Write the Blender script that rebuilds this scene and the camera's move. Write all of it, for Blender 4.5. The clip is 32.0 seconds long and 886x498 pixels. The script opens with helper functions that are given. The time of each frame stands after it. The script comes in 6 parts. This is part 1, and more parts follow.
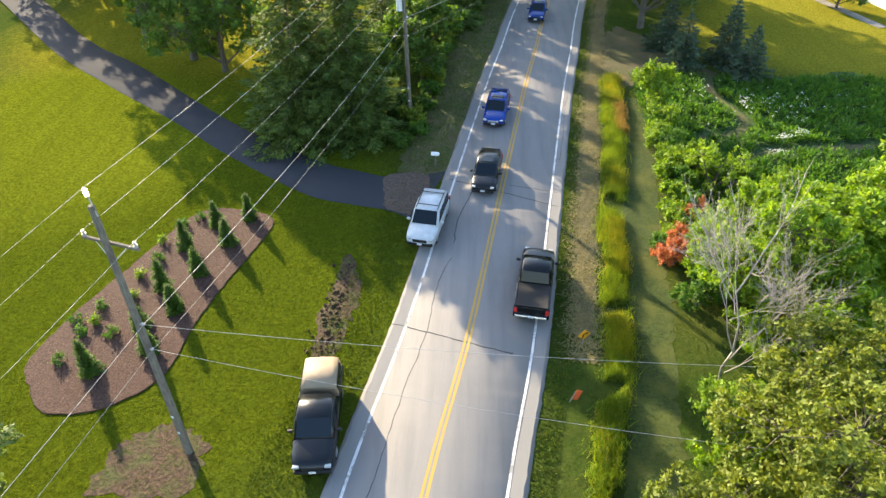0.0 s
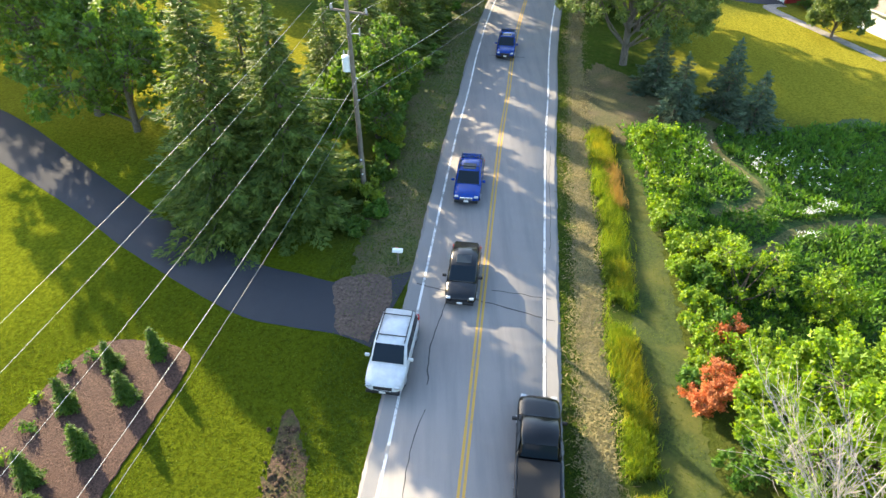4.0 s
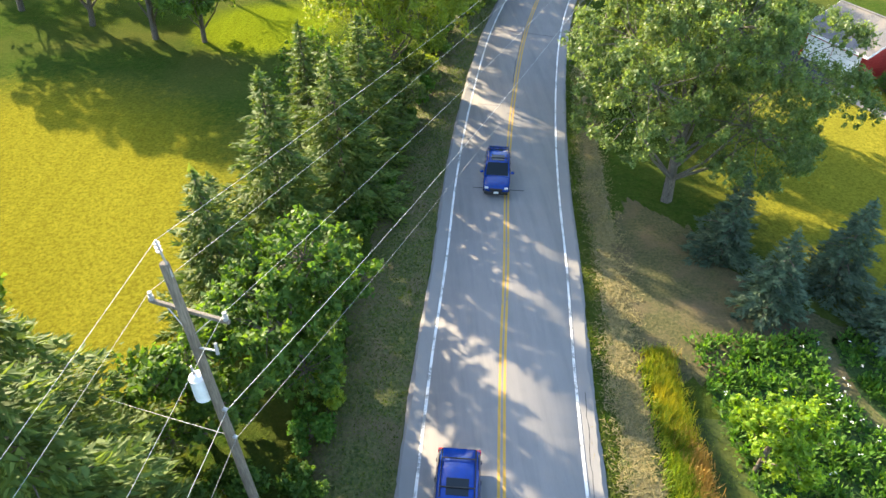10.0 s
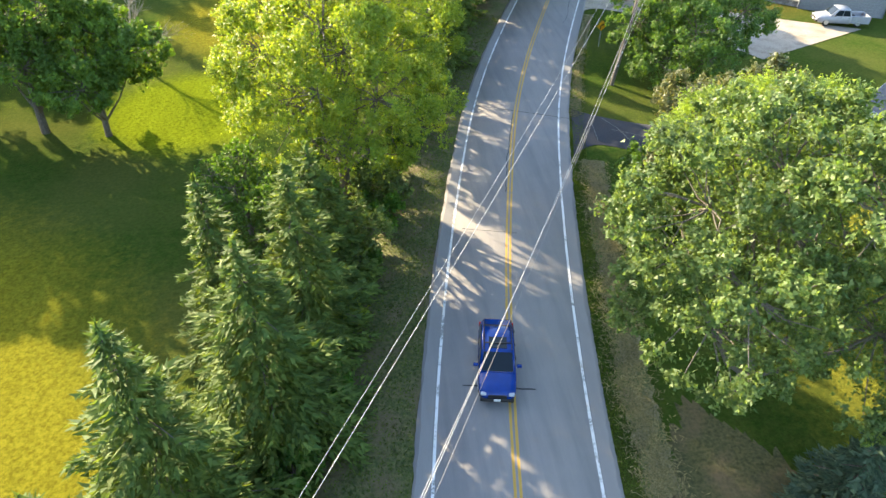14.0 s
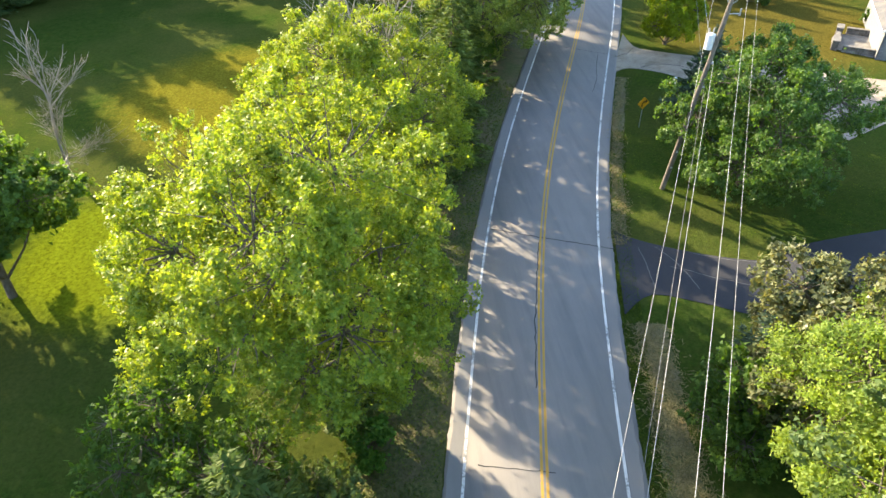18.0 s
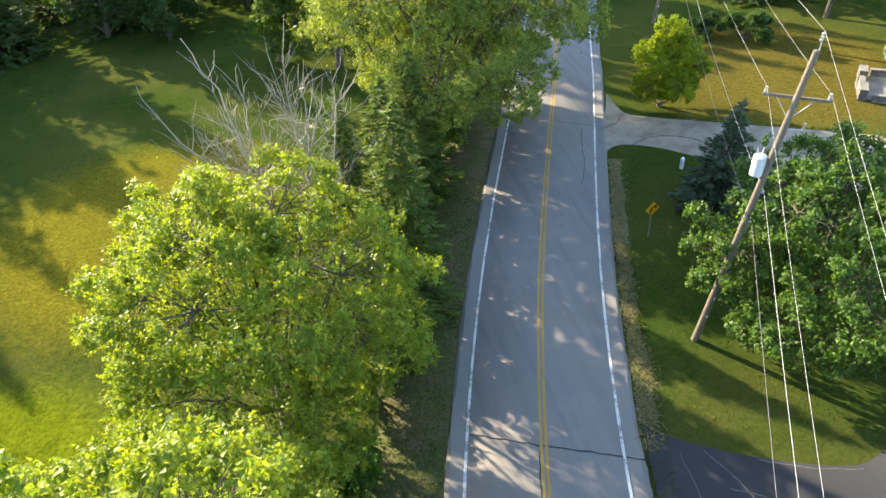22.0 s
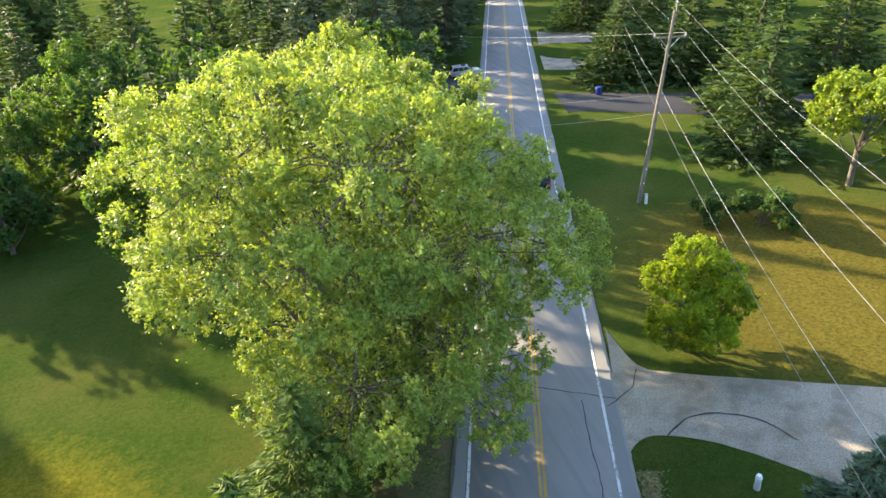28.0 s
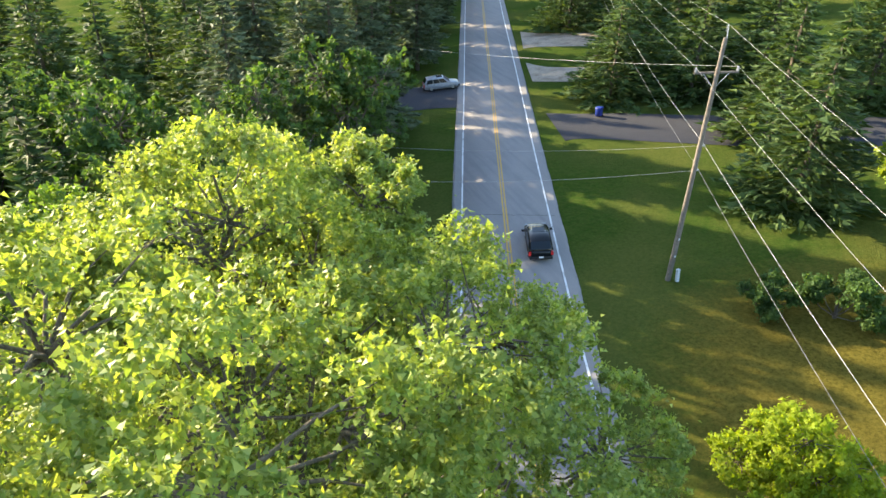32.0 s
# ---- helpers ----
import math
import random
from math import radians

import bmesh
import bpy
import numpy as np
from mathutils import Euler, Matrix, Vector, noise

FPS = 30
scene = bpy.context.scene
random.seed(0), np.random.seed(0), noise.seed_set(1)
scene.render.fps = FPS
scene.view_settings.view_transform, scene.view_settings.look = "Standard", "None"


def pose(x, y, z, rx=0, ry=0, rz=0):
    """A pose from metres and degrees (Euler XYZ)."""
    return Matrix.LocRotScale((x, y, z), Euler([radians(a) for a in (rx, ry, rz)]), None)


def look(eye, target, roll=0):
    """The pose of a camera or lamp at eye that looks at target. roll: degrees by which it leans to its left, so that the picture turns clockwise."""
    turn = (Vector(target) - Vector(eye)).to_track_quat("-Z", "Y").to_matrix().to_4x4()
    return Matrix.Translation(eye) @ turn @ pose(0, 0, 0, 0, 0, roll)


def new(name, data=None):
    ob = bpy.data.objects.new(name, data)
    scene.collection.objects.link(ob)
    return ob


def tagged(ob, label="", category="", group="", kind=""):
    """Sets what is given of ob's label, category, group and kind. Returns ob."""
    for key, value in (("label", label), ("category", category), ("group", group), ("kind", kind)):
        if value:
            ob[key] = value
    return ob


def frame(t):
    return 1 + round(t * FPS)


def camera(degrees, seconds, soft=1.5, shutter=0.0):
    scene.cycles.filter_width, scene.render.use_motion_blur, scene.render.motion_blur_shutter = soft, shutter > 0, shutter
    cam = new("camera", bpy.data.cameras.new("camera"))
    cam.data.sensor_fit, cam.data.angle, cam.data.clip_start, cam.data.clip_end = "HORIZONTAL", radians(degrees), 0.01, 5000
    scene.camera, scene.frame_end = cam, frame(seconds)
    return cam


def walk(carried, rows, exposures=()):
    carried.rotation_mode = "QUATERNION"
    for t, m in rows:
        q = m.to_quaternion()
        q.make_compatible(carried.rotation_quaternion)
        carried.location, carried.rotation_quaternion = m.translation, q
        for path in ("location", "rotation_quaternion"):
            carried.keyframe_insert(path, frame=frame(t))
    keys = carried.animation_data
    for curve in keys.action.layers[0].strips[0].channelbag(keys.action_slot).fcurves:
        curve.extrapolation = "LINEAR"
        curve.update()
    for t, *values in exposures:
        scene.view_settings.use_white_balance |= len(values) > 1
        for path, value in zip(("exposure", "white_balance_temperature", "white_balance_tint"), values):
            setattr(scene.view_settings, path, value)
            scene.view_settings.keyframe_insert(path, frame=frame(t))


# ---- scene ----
cam = camera(69.3, 32.0)
PATH = [
    (0, (1.685, -0.065, 26.401), (1.574, 1.48, 25.135), -0.8),
    (0.5, (1.587, 0.965, 26.325), (1.478, 2.512, 25.062), -0.8),
    (1, (1.432, 2.251, 26.331), (1.328, 3.797, 25.067), -0.7),
    (1.5, (1.146, 3.738, 26.335), (1.054, 5.281, 25.066), -0.2),
    (2, (0.887, 5.24, 26.503), (0.806, 6.779, 25.228), 0.2),
    (2.5, (0.704, 6.898, 26.418), (0.638, 8.437, 25.143), 0.5),
    (3, (0.666, 8.666, 26.225), (0.63, 10.208, 24.952), 0.5),
    (3.5, (0.554, 10.348, 26.141), (0.556, 11.891, 24.868), 0.5),
    (5.5, (0.711, 17.599, 25.989), (0.742, 19.141, 24.715), 0.3),
    (6, (0.756, 19.642, 25.957), (0.794, 21.183, 24.682), 0.4),
    (6.5, (0.742, 21.871, 25.875), (0.803, 23.409, 24.598), 0.6),
    (7, (0.72, 24.134, 25.752), (0.804, 25.67, 24.474), 1.0),
    (7.5, (0.804, 26.174, 25.679), (0.891, 27.712, 24.403), 0.7),
    (8, (0.898, 28.37, 25.452), (0.988, 29.91, 24.18), 0.8),
    (8.5, (0.981, 30.558, 25.33), (1.073, 32.099, 24.059), 0.8),
    (9, (1.252, 32.721, 25.311), (1.338, 34.263, 24.041), 0.1),
    (9.5, (1.316, 34.96, 25.166), (1.406, 36.504, 23.898), 0.2),
    (10, (1.288, 37.233, 25.012), (1.393, 38.778, 23.746), 0.7),
    (10.5, (1.283, 39.431, 24.927), (1.404, 40.975, 23.661), 1.2),
    (11, (1.419, 41.35, 25.026), (1.552, 42.895, 23.764), 1.0),
    (11.5, (1.523, 43.452, 25.097), (1.68, 44.995, 23.835), 1.0),
    (12, (1.978, 45.569, 24.792), (2.14, 47.121, 23.54), 0.5),
    (12.5, (2.019, 47.854, 24.724), (2.195, 49.404, 23.472), 0.8),
    (13, (2.071, 50.008, 24.735), (2.253, 51.557, 23.484), 1.0),
    (13.5, (2.099, 52.233, 24.88), (2.287, 53.779, 23.625), 1.2),
    (14, (2.47, 54.336, 24.98), (2.648, 55.884, 23.726), 0.6),
    (14.5, (2.86, 56.649, 25.074), (3.027, 58.194, 23.814), 0.1),
    (16.5, (4.23, 64.821, 25.884), (4.362, 66.365, 24.62), -1.8),
    (17, (4.493, 66.887, 25.873), (4.621, 68.435, 24.612), -2.3),
    (17.5, (4.653, 68.971, 25.941), (4.785, 70.518, 24.68), -2.2),
    (18, (4.741, 70.882, 26.014), (4.88, 72.43, 24.755), -1.8),
    (18.5, (5.172, 72.841, 26.041), (5.306, 74.393, 24.785), -2.4),
    (19, (5.733, 74.703, 25.915), (5.86, 76.263, 24.67), -3.3),
    (19.5, (6.107, 76.675, 25.982), (6.235, 78.236, 24.739), -3.7),
    (20, (6.362, 78.696, 26.041), (6.504, 80.255, 24.796), -3.8),
    (20.5, (6.69, 80.541, 26.208), (6.866, 82.094, 24.96), -4.1),
    (21, (7.052, 82.462, 26.11), (7.264, 84.012, 24.865), -4.2),
    (21.5, (7.464, 84.413, 26.079), (7.681, 85.964, 24.835), -4.4),
    (22, (8.069, 86.275, 25.997), (8.275, 87.831, 24.757), -5.1),
    (22.5, (8.607, 88.232, 25.896), (8.813, 89.79, 24.659), -5.5),
    (23, (9.024, 90.06, 25.752), (9.246, 91.621, 24.522), -5.6),
    (23.5, (9.543, 91.811, 25.654), (9.772, 93.378, 24.432), -6.0),
    (24, (10.087, 93.553, 25.565), (10.33, 95.123, 24.35), -6.4),
    (24.5, (10.678, 95.284, 25.517), (10.94, 96.854, 24.306), -6.7),
    (25, (11.199, 97.045, 25.348), (11.471, 98.628, 24.157), -6.8),
    (25.5, (11.725, 98.841, 25.326), (12.007, 100.462, 24.189), -6.9),
    (26, (12.294, 100.484, 25.199), (12.586, 102.146, 24.124), -7.1),
    (26.5, (12.72, 102.429, 25.167), (13.027, 104.114, 24.135), -6.9),
    (28.5, (14.256, 109.068, 25.606), (14.692, 110.758, 24.63), -6.0),
    (29, (14.745, 110.778, 25.732), (15.206, 112.462, 24.755), -6.1),
    (29.5, (15.283, 112.536, 25.782), (15.751, 114.217, 24.805), -6.2),
    (30, (15.852, 114.3, 25.712), (16.321, 115.982, 24.738), -6.0),
    (30.5, (16.568, 116.241, 25.579), (17.037, 117.925, 24.607), -6.0),
    (31, (17.207, 118.143, 25.474), (17.677, 119.823, 24.498), -5.8),
    (31.5, (17.736, 119.982, 25.387), (18.205, 121.654, 24.394), -5.8),
    (32, (18.336, 121.79, 25.384), (18.797, 123.444, 24.358), -5.7),
]
EXPOSURES = [(0, 2.2), (2, 2.3), (4, 2.54), (6, 2.78), (9, 2.72), (11, 2.56), (12, 2.58), (14, 2.66), (17, 2.5), (21, 2.35), (24, 2.43), (26, 2.56), (29, 2.45), (32, 2.46)]
walk(cam, [(t, look(eye, target, roll)) for t, eye, target, roll in PATH], EXPOSURES)

# ---- sky and sun ----
SUN_AZ = math.atan2(-0.62, 0.79)
SUN_EL = radians(20.3)
world = bpy.data.worlds.new("sky")
scene.world = world
world.use_nodes = True
wn = world.node_tree
sky = wn.nodes.new("ShaderNodeTexSky")
sky.sky_type = "NISHITA"
sky.sun_disc = False
sky.sun_elevation = SUN_EL
sky.sun_rotation = SUN_AZ
sky.air_density, sky.dust_density = 1.0, 1.0
wn.nodes["Background"].inputs["Strength"].default_value = 0.133
wn.links.new(sky.outputs[0], wn.nodes["Background"].inputs["Color"])
sun = new("sun", bpy.data.lights.new("sun", "SUN"))
sun.data.energy, sun.data.angle, sun.data.color = 4.25, radians(0.6), (1.0, 0.82, 0.55)
sun_way = Vector((math.sin(SUN_AZ) * math.cos(SUN_EL), math.cos(SUN_AZ) * math.cos(SUN_EL), math.sin(SUN_EL)))
sun.matrix_world = look(sun_way * 300, (0, 0, 0))


# ---- materials ----
def nodes(name):
    m = bpy.data.materials.new(name)
    m.use_nodes = True
    return m, m.node_tree, m.node_tree.nodes["Principled BSDF"]


def link(t, a, b):
    t.links.new(a, b)


def noise_node(t, scale, detail=4.0, rough=0.6, coord=None, stretch=None):
    n = t.nodes.new("ShaderNodeTexNoise")
    n.inputs["Scale"].default_value, n.inputs["Detail"].default_value, n.inputs["Roughness"].default_value = scale, detail, rough
    c = t.nodes.new("ShaderNodeTexCoord")
    out = c.outputs["Object"]
    if stretch:
        mp = t.nodes.new("ShaderNodeMapping")
        mp.inputs["Scale"].default_value = stretch[:3]
        if len(stretch) > 3:
            mp.inputs["Rotation"].default_value = (0, 0, stretch[3])
        link(t, out, mp.inputs["Vector"])
        out = mp.outputs[0]
    link(t, out, n.inputs["Vector"])
    return n.outputs["Fac"]


def ramp(t, fac, lo, hi, a, b):
    r = t.nodes.new("ShaderNodeValToRGB")
    r.color_ramp.elements[0].position, r.color_ramp.elements[1].position = lo, hi
    r.color_ramp.elements[0].color, r.color_ramp.elements[1].color = (*a, 1), (*b, 1)
    link(t, fac, r.inputs["Fac"])
    return r.outputs["Color"]


def mix(t, fac, a, b, blend="MIX"):
    m = t.nodes.new("ShaderNodeMix")
    m.data_type, m.blend_type = "RGBA", blend
    for value, socket in ((fac, m.inputs["Factor"]), (a, m.inputs["A"]), (b, m.inputs["B"])):
        if isinstance(value, (int, float)):
            socket.default_value = value
        elif isinstance(value, tuple):
            socket.default_value = (*value, 1)
        else:
            link(t, value, socket)
    return m.outputs["Result"]


def bump(t, bsdf, fac, strength, distance):
    b = t.nodes.new("ShaderNodeBump")
    b.inputs["Strength"].default_value, b.inputs["Distance"].default_value = strength, distance
    link(t, fac, b.inputs["Height"])
    link(t, b.outputs[0], bsdf.inputs["Normal"])


def surface(name, a, b, fine=8.0, c=None, large=0.3, rough=0.9, relief=0.4, depth=0.02, window=(0.35, 0.65), cwindow=(0.45, 0.65), stretch=None, metal=0.0):
    """A rough natural surface: two colours in a fine grain, a third in large stains."""
    m, t, p = nodes(name)
    f = noise_node(t, fine, 6, 0.65, stretch=stretch)
    col = ramp(t, f, *window, a, b)
    if c:
        big = ramp(t, noise_node(t, large, 5, 0.6), *cwindow, (0, 0, 0), (1, 1, 1))
        col = mix(t, big, col, mix(t, 0.75, col, c))
    link(t, col, p.inputs["Base Color"])
    p.inputs["Roughness"].default_value, p.inputs["Metallic"].default_value = rough, metal
    p.inputs["Specular IOR Level"].default_value = 0.3
    bump(t, p, f, relief, depth)
    return m


def foliage(name, a, b, glow, through_light=0.5, rough=0.55):
    """Leaves: colour varies leaf by leaf, and the sun shines through them."""
    m, t, p = nodes(name)
    g = t.nodes.new("ShaderNodeNewGeometry")
    col = ramp(t, g.outputs["Random Per Island"], 0.0, 1.0, a, b)
    big = ramp(t, noise_node(t, 0.6, 5, 0.65), 0.35, 0.68, (0.68, 0.72, 0.75), (1.25, 1.22, 1.05))
    col = mix(t, 1.0, col, big, "MULTIPLY")
    link(t, col, p.inputs["Base Color"])
    p.inputs["Roughness"].default_value, p.inputs["Specular IOR Level"].default_value = rough, 0.28
    tr = t.nodes.new("ShaderNodeBsdfTranslucent")
    link(t, mix(t, 1.0, col, glow, "MULTIPLY"), tr.inputs["Color"])
    s = t.nodes.new("ShaderNodeMixShader")
    s.inputs[0].default_value = through_light
    link(t, p.outputs[0], s.inputs[1])
    link(t, tr.outputs[0], s.inputs[2])
    link(t, s.outputs[0], t.nodes["Material Output"].inputs["Surface"])
    return m


def plain(name, colour, rough=0.5, metal=0.0, coat=0.0, vary=0.12, scale=3.0):
    m, t, p = nodes(name)
    f = noise_node(t, scale, 5)
    lo = tuple(v * (1 - vary) for v in colour)
    hi = tuple(min(1, v * (1 + vary)) for v in colour)
    link(t, ramp(t, f, 0.3, 0.7, lo, hi), p.inputs["Base Color"])
    p.inputs["Roughness"].default_value, p.inputs["Metallic"].default_value, p.inputs["Coat Weight"].default_value = rough, metal, coat
    return m


def lawn_material(name, green, dark, dry, sunlit_fields):
    """Mown grass: blades in a fine grain, tufts, dry tints, and painted sunlit stretches tens of metres wide that fade
    out.
    """
    m, t, p = nodes(name)
    f = noise_node(t, 9, 9, 0.85)
    tuft = noise_node(t, 1.6, 6, 0.7)
    big = noise_node(t, 0.085, 4, 0.55)
    mown = noise_node(t, 1.0, 3, 0.5, stretch=(0.9, 0.09, 1, 0.9))
    col = ramp(t, f, 0.3, 0.7, dark, green)
    col = mix(t, ramp(t, tuft, 0.35, 0.75, (0, 0, 0), (0.55, 0.55, 0.55)), col, dry)
    col = mix(t, ramp(t, big, 0.42, 0.62, (0, 0, 0), (0.7, 0.7, 0.7)), col, dry)
    speck = ramp(t, noise_node(t, 4.0, 6, 0.8), 0.38, 0.6, (0, 0, 0), (1, 1, 1))
    col = mix(t, speck, mix(t, 0.45, col, dark), col)
    streak = ramp(t, mown, 0.35, 0.65, (0, 0, 0), (0.6, 0.6, 0.6))
    # ripe holds the stretch's painted sunlight: brighter grass colour, striped by mowing
    for x, y, r, sunny in sunlit_fields:
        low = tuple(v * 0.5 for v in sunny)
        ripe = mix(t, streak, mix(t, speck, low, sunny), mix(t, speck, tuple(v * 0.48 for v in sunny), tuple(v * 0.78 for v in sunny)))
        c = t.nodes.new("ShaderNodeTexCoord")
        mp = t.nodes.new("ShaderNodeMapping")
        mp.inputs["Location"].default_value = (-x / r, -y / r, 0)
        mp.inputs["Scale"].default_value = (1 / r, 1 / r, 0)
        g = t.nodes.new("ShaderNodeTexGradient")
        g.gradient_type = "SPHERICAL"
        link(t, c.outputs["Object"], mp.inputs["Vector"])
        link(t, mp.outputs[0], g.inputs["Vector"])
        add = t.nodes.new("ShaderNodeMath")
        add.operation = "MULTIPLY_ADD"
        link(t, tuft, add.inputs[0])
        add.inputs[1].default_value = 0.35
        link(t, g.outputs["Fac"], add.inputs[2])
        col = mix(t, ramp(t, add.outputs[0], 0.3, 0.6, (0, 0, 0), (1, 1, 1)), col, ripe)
    link(t, col, p.inputs["Base Color"])
    p.inputs["Roughness"].default_value, p.inputs["Specular IOR Level"].default_value = 1.0, 0.0
    add = t.nodes.new("ShaderNodeMath")
    add.operation = "ADD"
    link(t, f, add.inputs[0])
    link(t, tuft, add.inputs[1])
    bump(t, p, add.outputs[0], 0.9, 0.12)
    return m


def asphalt_material(name, a, b, stain):
    m, t, p = nodes(name)
    grit = noise_node(t, 60, 6, 0.8)
    streak = noise_node(t, 1.0, 5, 0.6, stretch=(1.6, 0.12, 1, 0.14))
    patch = noise_node(t, 0.35, 5, 0.6)
    col = ramp(t, grit, 0.3, 0.7, a, b)
    col = mix(t, ramp(t, streak, 0.45, 0.7, (0, 0, 0), (0.6, 0.6, 0.6)), col, stain)
    col = mix(t, ramp(t, patch, 0.5, 0.75, (0, 0, 0), (0.35, 0.35, 0.35)), col, b)
    link(t, col, p.inputs["Base Color"])
    p.inputs["Roughness"].default_value = 0.92
    p.inputs["Specular IOR Level"].default_value = 0.08
    bump(t, p, grit, 0.25, 0.01)
    return m


def worn_paint(name, paint, under, wear):
    m, t, p = nodes(name)
    n = noise_node(t, 9, 6, 0.75)
    n2 = noise_node(t, 0.8, 4, 0.6)
    add = t.nodes.new("ShaderNodeMath")
    add.operation = "ADD"
    link(t, n, add.inputs[0])
    link(t, n2, add.inputs[1])
    link(t, ramp(t, add.outputs[0], wear, wear + 0.14, under, paint), p.inputs["Base Color"])
    p.inputs["Roughness"].default_value = 0.75
    return m


# brighter grass colours that paint in sunlight where the lawn lies lit
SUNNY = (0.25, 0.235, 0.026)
SUNLIT_GOLD, SUNLIT_GREEN, SUNLIT_TAN = (0.228, 0.214, 0.02), (0.088, 0.113, 0.008), (0.138, 0.118, 0.024)
M_LAWN = lawn_material("mown_grass", (0.052, 0.1, 0.014), (0.02, 0.04, 0.008), (0.098, 0.103, 0.026), ((-31, 72, 27, SUNLIT_GOLD), (-18, 66, 17, SUNLIT_GOLD), (40, 73, 22, SUNNY), (-24, 30, 34, SUNLIT_GREEN), (-35, 46, 20, (0.145, 0.17, 0.012)), (-8, 128, 16, (0.19, 0.175, 0.02)), (47, 137, 17, SUNLIT_TAN), (-13, 106, 10, (0.17, 0.215, 0.012))))
M_ROAD = asphalt_material("weathered_asphalt", (0.178, 0.171, 0.166), (0.265, 0.25, 0.235), (0.152, 0.15, 0.15))
M_SHOULDER = asphalt_material("pale_asphalt", (0.172, 0.168, 0.161), (0.258, 0.247, 0.234), (0.185, 0.181, 0.174))
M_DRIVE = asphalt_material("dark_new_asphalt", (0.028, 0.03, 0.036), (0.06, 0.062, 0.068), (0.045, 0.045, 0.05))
M_GRAVEL = surface("pale_gravel", (0.2, 0.17, 0.13), (0.38, 0.33, 0.26), 12, (0.16, 0.13, 0.09), 0.6, relief=0.7, depth=0.03)
M_WHITE_LINE = worn_paint("white_road_paint", (0.6, 0.6, 0.58), (0.2, 0.2, 0.19), 0.86)
M_YELLOW_LINE = worn_paint("yellow_road_paint", (0.42, 0.25, 0.04), (0.22, 0.18, 0.11), 0.78)
M_TAR = plain("crack_sealant", (0.018, 0.018, 0.02), 0.6)
M_MULCH = surface("brown_mulch", (0.02, 0.009, 0.006), (0.105, 0.056, 0.04), 11, (0.06, 0.03, 0.022), 0.8, relief=1.0, depth=0.09)
M_SOIL = surface("bare_soil", (0.026, 0.015, 0.009), (0.095, 0.055, 0.032), 5, (0.045, 0.06, 0.01), 0.9, relief=1.0, depth=0.08)
M_APRON = surface("broken_brown_asphalt", (0.05, 0.032, 0.024), (0.16, 0.112, 0.085), 5, (0.085, 0.062, 0.05), 0.9, relief=0.7)
M_STRAW = surface("dry_cut_grass", (0.09, 0.085, 0.03), (0.3, 0.25, 0.14), 6, (0.05, 0.085, 0.012), 0.6, relief=1.0, depth=0.08, cwindow=(0.42, 0.6))
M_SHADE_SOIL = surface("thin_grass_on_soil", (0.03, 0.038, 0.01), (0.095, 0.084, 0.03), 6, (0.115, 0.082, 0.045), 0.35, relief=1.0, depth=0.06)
M_VERGE = surface("thin_verge_grass", (0.032, 0.05, 0.011), (0.11, 0.11, 0.034), 5, (0.12, 0.09, 0.048), 0.45, relief=1.0, depth=0.08, cwindow=(0.44, 0.62))
# mown grass darkened in colour for the shade of tall grass and trees
M_SHADED_LANE = surface("shaded_lane_grass", (0.016, 0.032, 0.006), (0.05, 0.07, 0.012), 6, (0.085, 0.09, 0.016), 0.45, rough=0.95, relief=0.5)
M_MEADOW = surface("meadow_floor", (0.015, 0.035, 0.008), (0.05, 0.1, 0.02), 5, (0.03, 0.06, 0.012), 0.4, relief=1.0, depth=0.1)
M_BARK = surface("grey_brown_bark", (0.06, 0.048, 0.036), (0.17, 0.14, 0.11), 6, (0.1, 0.1, 0.07), 0.7, relief=1.0, depth=0.03, stretch=(3, 3, 0.5))
M_PALEBARK = surface("pale_grey_bark", (0.07, 0.06, 0.048), (0.18, 0.155, 0.125), 6, (0.14, 0.13, 0.1), 0.9, relief=1.0, depth=0.03, stretch=(3, 3, 0.5))
M_DEADWOOD = surface("bleached_dead_wood", (0.2, 0.18, 0.155), (0.38, 0.35, 0.31), 6, (0.22, 0.2, 0.17), 0.9, relief=0.6, depth=0.01, stretch=(3, 3, 0.5))
M_POLE = surface("weathered_pole_wood", (0.1, 0.085, 0.068), (0.22, 0.19, 0.155), 5, (0.08, 0.068, 0.056), 0.5, relief=0.8, depth=0.01, stretch=(6, 6, 0.35))
M_MAPLE = foliage("maple_leaves", (0.115, 0.195, 0.022), (0.25, 0.31, 0.042), (1.85, 1.65, 0.38), 0.45, 0.5)
M_LIME = foliage("pale_lime_leaves", (0.122, 0.196, 0.04), (0.27, 0.325, 0.086), (1.8, 1.65, 0.55), 0.42, 0.5)
M_GOLD = foliage("golden_green_leaves", (0.15, 0.225, 0.012), (0.24, 0.295, 0.02), (1.6, 1.55, 0.4), 0.5, 0.75)
M_MID = foliage("mid_green_leaves", (0.06, 0.125, 0.02), (0.125, 0.2, 0.036), (1.9, 1.8, 0.5), 0.42, 0.65)
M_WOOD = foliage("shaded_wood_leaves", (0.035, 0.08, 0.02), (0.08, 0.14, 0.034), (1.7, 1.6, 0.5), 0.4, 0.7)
M_OAK = foliage("oak_leaves", (0.07, 0.126, 0.034), (0.157, 0.212, 0.072), (1.65, 1.55, 0.65), 0.42, 0.5)
M_YOUNG = foliage("bright_young_leaves", (0.09, 0.185, 0.012), (0.205, 0.3, 0.025), (1.8, 1.7, 0.4), 0.45, 0.55)
M_DARKLEAF = foliage("dark_leaves", (0.04, 0.095, 0.014), (0.095, 0.17, 0.028), (1.8, 1.7, 0.5), 0.42, 0.65)
